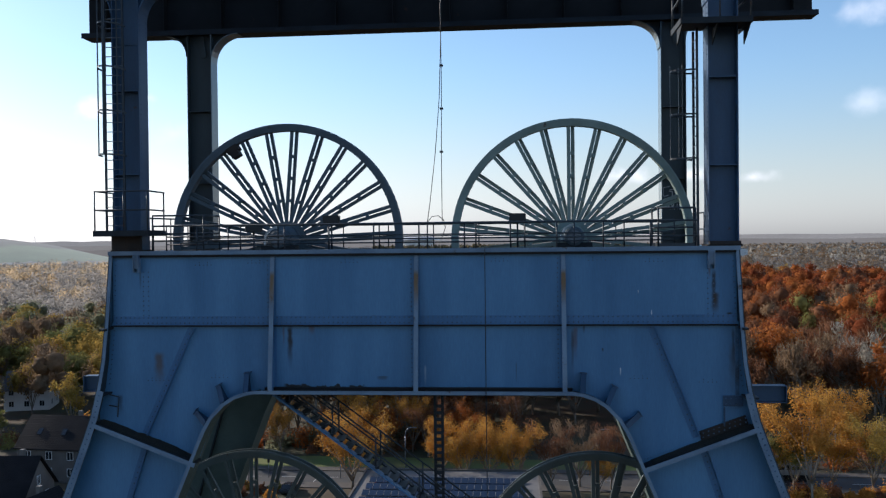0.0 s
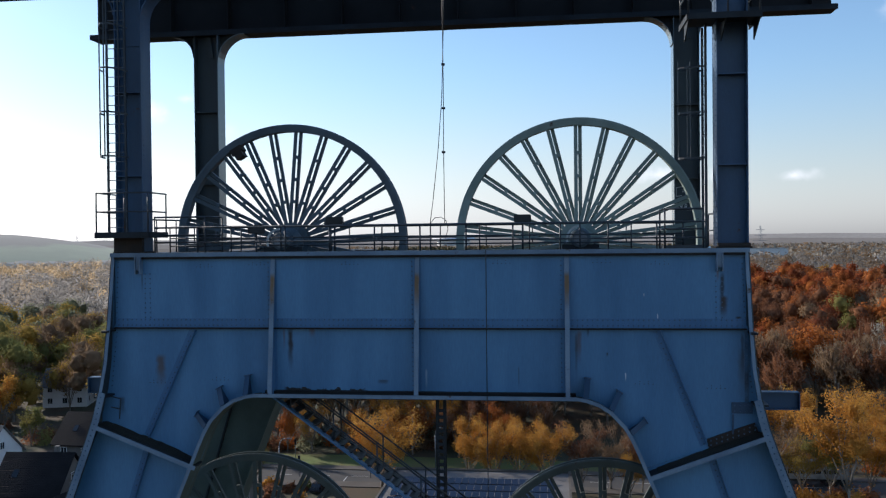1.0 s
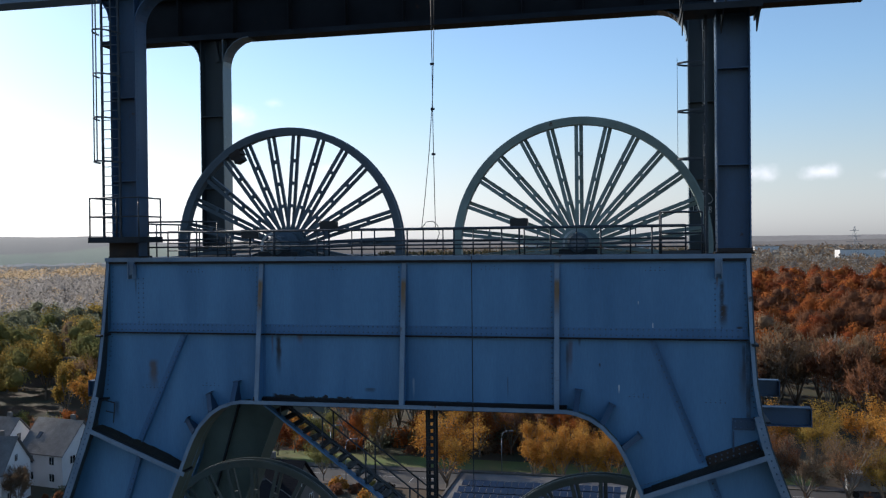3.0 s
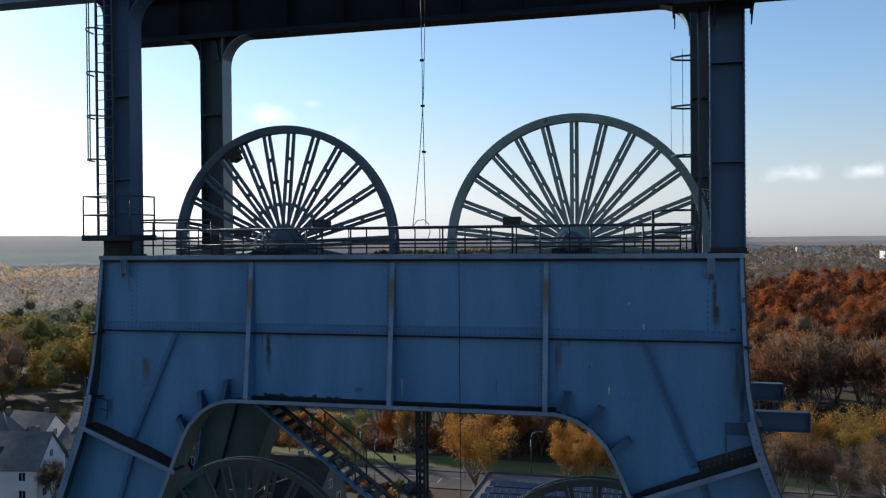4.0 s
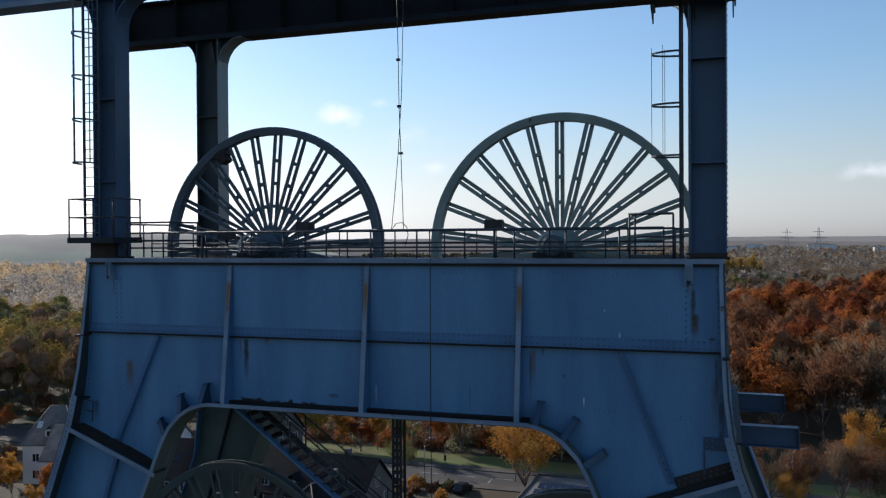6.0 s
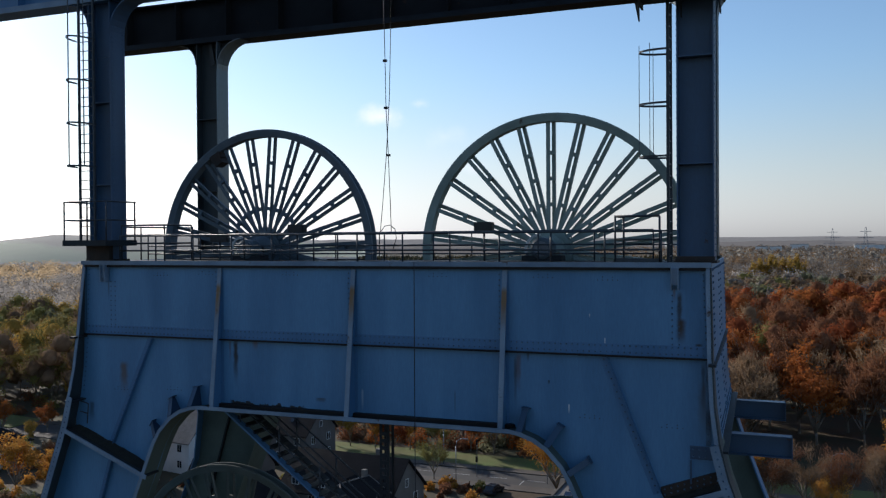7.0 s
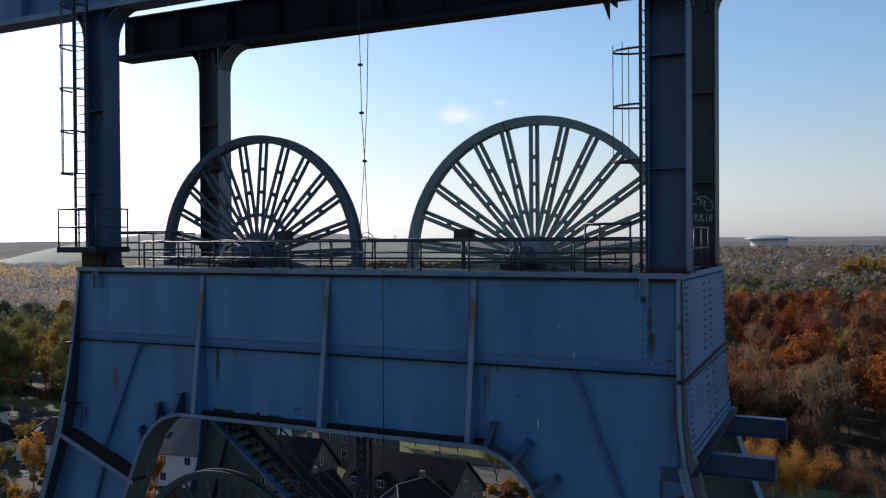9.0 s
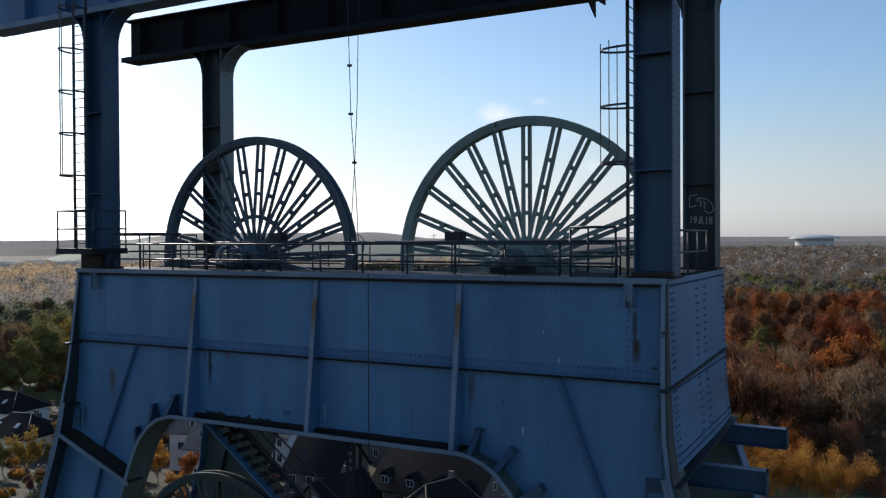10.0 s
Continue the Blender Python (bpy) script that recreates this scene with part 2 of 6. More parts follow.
def share(name, me, parent, m=None):
    ob = new(name, me)
    ob.parent = parent
    if m is not None:
        ob.matrix_basis = m
    return ob


def thing(name, label, category, group="", kind="", at=(0, 0, 0)):
    ob = new(name)
    ob.location = at
    ob.empty_display_size = 0.3
    return tagged(ob, label, category, group, kind)


def mesh_of(name, verts, faces, material, normals=None):
    me = bpy.data.meshes.new(name)
    me.from_pydata(verts, [], faces)
    me.materials.append(material)
    if normals:
        me.shade_smooth()
        me.normals_split_custom_set_from_vertices(normals)
    return me


def box(bm, x0, x1, y0, y1, z0, z1, m=None):
    vs = [bm.verts.new(Vector(p) if m is None else m @ Vector(p)) for p in
          ((x0, y0, z0), (x1, y0, z0), (x1, y1, z0), (x0, y1, z0), (x0, y0, z1), (x1, y0, z1), (x1, y1, z1), (x0, y1, z1))]
    for f in ((3, 2, 1, 0), (4, 5, 6, 7), (0, 1, 5, 4), (1, 2, 6, 5), (2, 3, 7, 6), (3, 0, 4, 7)):
        bm.faces.new([vs[i] for i in f])


def prism(bm, pts, y0, y1):
    """A plate with the outline pts in x and z, from y0 to y1."""
    a = [bm.verts.new((x, y0, z)) for x, z in pts]
    b = [bm.verts.new((x, y1, z)) for x, z in pts]
    bm.faces.new(a)
    bm.faces.new(b[::-1])
    k = len(pts)
    for i in range(k):
        j = (i + 1) % k
        bm.faces.new((a[j], a[i], b[i], b[j]))


def strip(bm, pts, thick, y0, y1, y0b=None, pts_b=None):
    """A plate bent along the line pts in x and z, from y0 to y1; pts_b: its line at y1, y1 may be a function of x."""
    def side(line):
        res = []
        for i, p in enumerate(line):
            a, c = line[max(i - 1, 0)], line[min(i + 1, len(line) - 1)]
            d = Vector((c[0] - a[0], c[1] - a[1])).normalized()
            res.append((p[0] - d.y * thick, p[1] + d.x * thick))
        return res
    line_b = pts_b or pts
    yb = y1 if callable(y1) else (lambda x: y1)
    rows = []
    for line, yy in ((pts, lambda x: y0), (side(pts), lambda x: y0), (side(line_b), yb), (line_b, yb)):
        rows.append([bm.verts.new((x, yy(x), z)) for x, z in line])
    k = len(pts)
    for i in range(k - 1):
        for r in range(4):
            s = (r + 1) % 4
            bm.faces.new((rows[r][i], rows[r][i + 1], rows[s][i + 1], rows[s][i]))
    bm.faces.new([rows[r][0] for r in range(4)][::-1])
    bm.faces.new([rows[r][-1] for r in range(4)])


def basis(a, b, up=(0, 0, 1)):
    """Origin at a, local z towards b."""
    z = (Vector(b) - Vector(a)).normalized()
    u = Vector(up)
    if abs(z.dot(u)) > 0.99:
        u = Vector((0, 1, 0))
    x = u.cross(z).normalized()
    y = z.cross(x)
    return Matrix((( x.x, y.x, z.x, a[0]), (x.y, y.y, z.y, a[1]), (x.z, y.z, z.z, a[2]), (0, 0, 0, 1))), (Vector(b) - Vector(a)).length


def bar(bm, a, b, w, h, up=(0, 0, 1)):
    m, d = basis(a, b, up)
    box(bm, -w / 2, w / 2, -h / 2, h / 2, 0, d, m)


def tube(bm, a, b, r, r2=None, k=8):
    m, d = basis(a, b)
    r2 = r if r2 is None else r2
    lo = [bm.verts.new(m @ Vector((r * math.cos(i * math.tau / k), r * math.sin(i * math.tau / k), 0))) for i in range(k)]
    hi = [bm.verts.new(m @ Vector((r2 * math.cos(i * math.tau / k), r2 * math.sin(i * math.tau / k), d))) for i in range(k)]
    for i in range(k):
        j = (i + 1) % k
        f = bm.faces.new((lo[i], lo[j], hi[j], hi[i]))
        f.smooth = True
    bm.faces.new(lo[::-1])
    bm.faces.new(hi)


def path_tube(bm, pts, r, k=8):
    for a, b in zip(pts, pts[1:]):
        tube(bm, a, b, r, r, k)


def ring(bm, profile, k, centre=(0, 0, 0)):
    """A solid of revolution round the y axis: profile of (radius, y)."""
    rows = [[bm.verts.new((centre[0] + r * math.sin(i * math.tau / k), centre[1] + y, centre[2] + r * math.cos(i * math.tau / k))) for r, y in profile] for i in range(k)]
    q = len(profile)
    for i in range(k):
        for p in range(q):
            a, b = rows[i], rows[(i + 1) % k]
            f = bm.faces.new((a[p], a[(p + 1) % q], b[(p + 1) % q], b[p]))
            f.smooth = False


def ibeam(bm, a, b, w, h, t=0.03, up=(0, 0, 1)):
    """A rolled beam from a to b: flange width w, depth h."""
    m, d = basis(a, b, up)
    box(bm, -w / 2, w / 2, h / 2 - t, h / 2, 0, d, m)
    box(bm, -w / 2, w / 2, -h / 2, -h / 2 + t, 0, d, m)
    box(bm, -t / 3, t / 3, -h / 2 + t, h / 2 - t, 0, d, m)


def rivets(name, rows, parent, material, r=0.024):
    """Rivet heads: rows of (point, point, spacing, outward normal), joined into one mesh."""
    vs, fs = [], []
    for a, b, step, nrm in rows:
        a, b, nrm = Vector(a), Vector(b), Vector(nrm).normalized()
        u = nrm.orthogonal().normalized()
        v = nrm.cross(u)
        k = max(1, round((b - a).length / step))
        for i in range(k + 1):
            p = a.lerp(b, i / k)
            o = len(vs)
            for q in range(6):
                w = u * math.cos(q * math.tau / 6) + v * math.sin(q * math.tau / 6)
                vs.append(p + w * r)
            for q in range(6):
                w = u * math.cos(q * math.tau / 6) + v * math.sin(q * math.tau / 6)
                vs.append(p + w * r * 0.6 + nrm * r * 0.8)
            for q in range(6):
                s = (q + 1) % 6
                fs.append((o + q, o + s, o + 6 + s, o + 6 + q))
            fs.append(tuple(o + 6 + q for q in range(6)))
    me = mesh_of(name, vs, fs, material)
    ob = new(name, me)
    ob.parent = parent
    return tagged(ob, kind="stuff")


# ---- the headframe ----
CX = -4.1
TOP, GIRDER_BOTTOM, GROUND = 34.86, 30.72, -4.0
RIM = -0.55


def rear(x):
    """The rear frame's plane."""
    return 5.6 + 0.08 * (x + 4.0)


GROUND_Z = -4.0
OUTER = [(9.2, 34.86), (9.25, 32.75), (9.31, 31.6), (9.42, 30.8), (9.62, 30.0), (9.85, 29.35), (10.45, 27.75)]
INNER = [(0.0, 30.72), (4.55, 30.71), (4.85, 30.66), (5.2, 30.54), (5.5, 30.35), (5.88, 29.95), (6.08, 29.6), (6.25, 29.22), (6.57, 28.45), (6.97, 27.5)]
REAR_OUTER = [(9.2, 34.86), (9.25, 32.75), (9.31, 31.6), (9.42, 30.8), (9.62, 30.0), (9.85, 29.35), (10.45, 27.75), (10.45 + 0.40 * 31.75, GROUND_Z)]
REAR_LEFT = REAR_OUTER[:4] + [(9.2, 30.0), (9.1, 29.35), (9.3, 27.75), (9.6 + 0.40 * 31.75, GROUND_Z)]
FOOT_OUT, FOOT_IN = (10.45 + 0.40 * 31.75, GROUND), (6.95 + 0.40 * 31.5, GROUND)


REAR_CX, REAR_K = -3.9, 0.96


def tapered(bm):
    """Draws the front edge back towards the top of the girder."""
    for v in bm.verts:
        if v.co.y < -0.3 and v.co.z > 30.7:
            v.co.y += 0.5 * min(1.0, (v.co.z - 30.7) / 4.1)
    return bm


def mirror(side, pts, k=1.0):
    cx = CX if k == 1.0 else REAR_CX
    return [(cx + side * hw * k, z) for hw, z in pts]


def arch(side, pts):
    """Points of the arch, whose middle is set off a little."""
    return [(CX - 0.1 + side * hw, z) for hw, z in pts]


headframe = thing("headframe", "tall riveted steel pithead tower painted faded blue, on splayed box legs", "headframe")
# web plates of the front, each its own plate
J = [4.25, 0.0, -4.25]
upper = [(-9.15, -4.25), (-4.25, 0.0), (0.0, 4.25), (4.25, 9.15)]
for a, b in upper:
    bm = bmesh.new()
    prism(bm, [(CX + a, 32.74), (CX + b, 32.74), (CX + b, 34.8), (CX + a, 34.8)], 0.0, 0.03)
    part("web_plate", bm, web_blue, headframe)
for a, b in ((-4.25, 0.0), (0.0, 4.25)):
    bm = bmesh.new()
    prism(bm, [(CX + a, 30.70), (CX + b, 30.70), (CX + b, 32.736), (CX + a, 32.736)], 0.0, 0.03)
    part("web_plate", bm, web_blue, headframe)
for s in (-1, 1):
    bm = bmesh.new()
    pts = mirror(s, [(4.25, 32.736), (9.2, 32.736)] + OUTER[2:5] + [(9.62, 29.85)]) + arch(s, [(6.45, 28.72)] + INNER[7:0:-1]) + mirror(s, [(4.25, 30.70)])
    prism(bm, pts if s > 0 else pts[::-1], 0.0, 0.03)
    part("web_plate", bm, web_blue, headframe, "knee plate of the frame")
    bm = bmesh.new()
    pts = mirror(s, [(9.62, 29.846), (9.85, 29.35), (10.45, 27.75), FOOT_OUT]) + arch(s, [FOOT_IN, (6.97, 27.5), (6.57, 28.45), (6.46, 28.71)])
    prism(bm, pts if s > 0 else pts[::-1], 0.0, 0.03)
    part("leg_web", bm, web_blue, headframe)
    # rear leg web, dark inner side
    bm = bmesh.new()
    full = (REAR_OUTER if s > 0 else REAR_LEFT) + [FOOT_IN] + INNER[::-1] + [(0.0, 34.86)]
    pts = mirror(s, full, REAR_K)
    prism(bm, pts if s > 0 else pts[::-1], -0.015, 0.015)
    for v in bm.verts:
        v.co.y += rear(v.co.x)
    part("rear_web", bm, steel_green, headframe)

# flanges: front rims, end plates, soffits
for s in (-1, 1):
    bm = bmesh.new()
    line = mirror(s, OUTER + [FOOT_OUT])
    strip(bm, line, 0.04 * s, RIM, 0.0)
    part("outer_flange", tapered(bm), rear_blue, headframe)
    bm = bmesh.new()
    strip(bm, mirror(s, OUTER[3:] + [FOOT_OUT]), -0.20 * s, RIM - 0.03, RIM)
    part("flange_angle", bm, steel_trim, headframe)
    bm = bmesh.new()
    strip(bm, mirror(s, OUTER[:4]), -0.09 * s, RIM - 0.03, RIM)
    part("flange_angle", tapered(bm), steel_trim, headframe)
    bm = bmesh.new()
    strip(bm, mirror(s, OUTER[:4]), 0.04 * s, 0.002, rear, pts_b=mirror(s, OUTER[:4], REAR_K))
    part("end_plate", bm, web_blue, headframe, "riveted blue end plate")
    bm = bmesh.new()
    strip(bm, arch(s, INNER[1:] + [FOOT_IN]), 0.04 * s, RIM, 0.3)
    part("soffit_plate", bm, steel_green, headframe, "grey-green curved underside plate")
    bm = bmesh.new()
    strip(bm, mirror(s, INNER[1:] + [FOOT_IN], REAR_K), 0.04 * s, 4.4, lambda x: rear(x) + 0.4)
    part("soffit_plate", bm, steel_green, headframe, "grey-green curved underside plate")
    # diagonal rib on the rear leg
    bm = bmesh.new()
    a, b = (REAR_CX + s * 7.0, 31.5), (REAR_CX + s * 8.6, 26.0)
    bar(bm, (a[0], rear(a[0]) - 0.08, a[1]), (b[0], rear(b[0]) - 0.08, b[1]), 0.05, 0.14, up=(0, 1, 0))
    part("rear_rib", bm, steel_dark, headframe)
    bm = bmesh.new()
    strip(bm, arch(s, INNER[1:] + [FOOT_IN]), 0.10 * s, RIM - 0.03, RIM)
    part("soffit_angle", bm, steel_trim, headframe)
    # rear leg outer flange and front leg back flange
    bm = bmesh.new()
    ro = mirror(s, (REAR_OUTER if s > 0 else REAR_LEFT)[3:], REAR_K)
    strip(bm, ro, 0.04 * s, 6.15 if s > 0 else 4.6, lambda x: rear(x) + 0.4)
    part("rear_outer_flange", bm, steel_blue, headframe)
    bm = bmesh.new()
    strip(bm, mirror(s, OUTER[3:] + [FOOT_OUT]), 0.04 * s, 0.002, 0.4)
    part("leg_flange", bm, steel_green, headframe)
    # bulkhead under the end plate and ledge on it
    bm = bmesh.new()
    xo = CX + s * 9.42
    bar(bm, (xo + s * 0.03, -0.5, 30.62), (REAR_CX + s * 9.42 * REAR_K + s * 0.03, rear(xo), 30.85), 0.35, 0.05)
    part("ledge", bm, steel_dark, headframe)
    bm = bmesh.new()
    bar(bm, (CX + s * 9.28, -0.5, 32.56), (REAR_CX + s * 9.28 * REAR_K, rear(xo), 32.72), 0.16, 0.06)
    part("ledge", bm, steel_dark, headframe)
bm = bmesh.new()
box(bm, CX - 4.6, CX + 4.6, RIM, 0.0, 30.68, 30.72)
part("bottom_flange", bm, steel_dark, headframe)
bm = bmesh.new()
box(bm, CX - 4.72, CX + 4.5, RIM - 0.031, RIM, 30.70, 30.805)
part("bottom_angle", bm, steel_trim, headframe)
bm = bmesh.new()
box(bm, CX - 9.24, CX + 9.24, -0.13, -0.08, 34.76, 34.88)
part("top_angle", bm, steel_trim, headframe)
# added strip that paints the shade line below the deck edge
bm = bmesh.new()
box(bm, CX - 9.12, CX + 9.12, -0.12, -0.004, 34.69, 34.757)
part("dark_edge_line", bm, beam_dark, headframe, "dark line for the shade under the deck edge")
# added near-black strip along the bottom flange
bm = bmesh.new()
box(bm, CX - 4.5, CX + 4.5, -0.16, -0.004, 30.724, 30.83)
part("dark_edge_line", bm, beam_dark, headframe, "added dark line along the bottom flange")

# deck with the slots of the wheels
WX, WY, WZ, WR = (-8.62, 0.62), (2.8, 2.95), 35.15, 3.8
bm = bmesh.new()
box(bm, CX - 9.1, CX + 9.1, -0.08, 2.2, 34.82, 34.86)
box(bm, CX - 8.7, CX + 8.7, 3.6, 5.9, 34.82, 34.86)
box(bm, WX[0] + 4.1, WX[1] - 4.1, 2.2, 3.6, 34.82, 34.86)
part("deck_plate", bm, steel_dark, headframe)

# stiffeners
for hw in (-4.25, 0.02, 4.27):
    bm = bmesh.new()
    x = CX + hw
    box(bm, x - 0.015, x + 0.015, -0.5, 0.0, 30.74, 34.76)
    st = part("stiffener", tapered(bm), steel_blue, headframe)
    bm = bmesh.new()
    box(bm, x - 0.065, x + 0.065, -0.53, -0.5, 30.74, 34.76)
    part("stiffener_flange", tapered(bm), stiff_trim, st, "worn pale edge of the stiffener")
    bm = bmesh.new()
    box(bm, x - 0.09, x + 0.09, -0.012, 0.0, 30.74, 32.66)
    box(bm, x - 0.09, x + 0.09, -0.012, 0.0, 32.93, 34.76)
    part("stiffener_foot", bm, steel_blue, st)
# the seam with its angle
bm = bmesh.new()
box(bm, CX - 9.15, CX + 9.15, -0.012, 0.0, 32.66, 32.93)
part("seam_plate", bm, steel_blue, headframe)
# near-black, so the seam has a dark line below it
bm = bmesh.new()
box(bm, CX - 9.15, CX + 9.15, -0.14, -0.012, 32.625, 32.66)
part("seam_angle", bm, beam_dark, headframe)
for s in (-1, 1):
    a, b = (CX + s * 6.72, 32.62), (CX + s * (8.0 if s > 0 else 8.2), 29.42)
    for p, q in ((a, b), ((CX + s * 8.2, 29.05), (CX + s * 9.0, 26.6))):
        d = Vector((q[0] - p[0], q[1] - p[1])).normalized()
        nx, nz_ = -d.y, d.x
        bm = bmesh.new()
        bar(bm, (p[0], -0.006, p[1]), (q[0], -0.006, q[1]), 0.2, 0.012, up=(0, 1, 0))
        o = 0.1
        bar(bm, (p[0] + nx * o, -0.07, p[1] + nz_ * o), (q[0] + nx * o, -0.07, q[1] + nz_ * o), 0.015, 0.13, up=(0, 1, 0))
        part("diagonal_angle", bm, steel_blue, headframe)
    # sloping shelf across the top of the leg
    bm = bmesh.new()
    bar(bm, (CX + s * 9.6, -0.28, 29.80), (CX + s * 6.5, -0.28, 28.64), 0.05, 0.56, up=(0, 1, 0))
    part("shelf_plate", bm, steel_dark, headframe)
    bm = bmesh.new()
    bar(bm, (CX + s * 9.62, -0.57, 29.78), (CX + s * 6.5, -0.57, 28.60), 0.13, 0.03, up=(0, 1, 0))
    part("shelf_angle", bm, steel_trim, headframe)
    # drifts of dirt and moss on the shelf
    rg = random.Random(5 + s)
    bm = bmesh.new()
    n_d = 26
    rows_d = []
    for i in range(n_d + 1):
        f = i / n_d
        px, pz = CX + s * (9.5 - 2.8 * f), 29.80 - 0.04 - 1.05 * f + 0.055
        hh = (0.12 if s > 0 else 0.27) * max(0.0, (0.16 + 0.2 * noise.noise((f * 7, s * 3.0, 0)) + 0.1 * rg.random()) * math.sin(math.pi * min(1, f * 1.05 + 0.03)) ** 0.4)
        rows_d.append([bm.verts.new((px, y, pz + hh * k)) for y, k in ((-0.004, -0.1), (-0.006, 1.0), (-0.1, 0.75 + 0.3 * rg.random()), (-0.26, 0.3), (-0.42, 0.05), (-0.46, -0.1))])
    for ra, rb in zip(rows_d, rows_d[1:]):
        for k in range(5):
            bm.faces.new((ra[k], ra[k + 1], rb[k + 1], rb[k]))
    tagged(part("dirt", bm, soil, headframe, "dark dirt and moss lying on the shelf"), kind="stuff")
    # fins on the arch
    for hw, z, nx, nz_ in ((4.85, 30.66, 0.12, 0.99), (5.5, 30.37, 0.5, 0.86), (6.0, 29.78, 0.84, 0.54)):
        bm = bmesh.new()
        x = CX - 0.1 + s * hw
        tx, tz = -nz_ * 0.012, nx * 0.012
        e = 0.62
        quad = []
        for off in (-1, 1):
            ox, oz = tx * off * s, tz * off
            quad.append([bm.verts.new((x + ox, 0.0, z + oz)), bm.verts.new((x + ox, RIM, z + oz)), bm.verts.new((x + s * nx * 0.1 + ox, RIM, z + nz_ * 0.1 + oz)),
                         bm.verts.new((x + s * nx * e + ox, -0.14, z + nz_ * e + oz)), bm.verts.new((x + s * nx * e + ox, 0.0, z + nz_ * e + oz))])
        bm.faces.new(quad[0])
        bm.faces.new(quad[1][::-1])
        for i in range(5):
            j = (i + 1) % 5
            bm.faces.new((quad[0][j], quad[0][i], quad[1][i], quad[1][j]))
        part("gusset", bm, stub_blue, headframe)
        # its flange along the sloping edge
        bm = bmesh.new()
        bar(bm, (x + s * nx * 0.1, RIM - 0.01, z + nz_ * 0.1), (x + s * nx * e, -0.15, z + nz_ * e), 0.15, 0.018, up=(s * nx, 0.6, nz_))
        bar(bm, (x + s * nx * (e - 0.01), -0.2, z + nz_ * (e - 0.01)), (x + s * nx * (e - 0.01), -0.002, z + nz_ * (e - 0.01)), 0.2, 0.02, up=(s * nx, 0, nz_))
        part("gusset_flange", bm, stub_blue, headframe)
    # riveted lap plate along the shelf
    bm = bmesh.new()
    bar(bm, (CX + s * 9.4, -0.015, 29.92), (CX + s * 8.1, -0.015, 29.44), 0.2, 0.03, up=(0, 1, 0))
    if s > 0:
        bar(bm, (CX + 9.4, -0.05, 29.95), (CX + 8.12, -0.05, 29.475), 0.26, 0.05, up=(0, 1, 0))
        part("lap_plate", bm, rust_steel, headframe, "rusty riveted lap plate on the shelf")
        bm = bmesh.new()
        box(bm, CX + 8.75, CX + 9.3, -0.06, 0.0, 30.32, 30.62)
        box(bm, CX + 8.75, CX + 8.79, -0.1, -0.06, 29.75, 30.3)
        part("pocket_plate", bm, stub_blue, headframe)
        bm = bmesh.new()
        box(bm, CX + 9.1, CX + 9.2, -0.03, 0.0, 30.64, 32.6)
        part("edge_strip", bm, rivet_paint, headframe, "dark riveted strip along the knee's edge")
    else:
        bm.free()
        bm = bmesh.new()
        path_tube(bm, [(-13.3, -0.25, 30.62), (-13.0, -0.25, 30.55), (-13.05, -0.25, 29.95)], 0.02, 6)
        path_tube(bm, [(-13.3, -0.25, 30.3), (-13.02, -0.25, 30.25)], 0.02, 6)
        part("step_rung", bm, rail_blue, headframe)
    # bracket below the deck edge
    bm = bmesh.new()
    x = CX + (8.43 if s > 0 else -8.35)
    box(bm, x - 0.09, x - 0.065, -0.22, -0.02, 34.25, 34.76)
    box(bm, x + 0.065, x + 0.09, -0.22, -0.02, 34.25, 34.76)
    box(bm, x - 0.065, x + 0.065, -0.16, -0.13, 34.36, 34.76)
    part("bracket", bm, steel_trim, headframe)

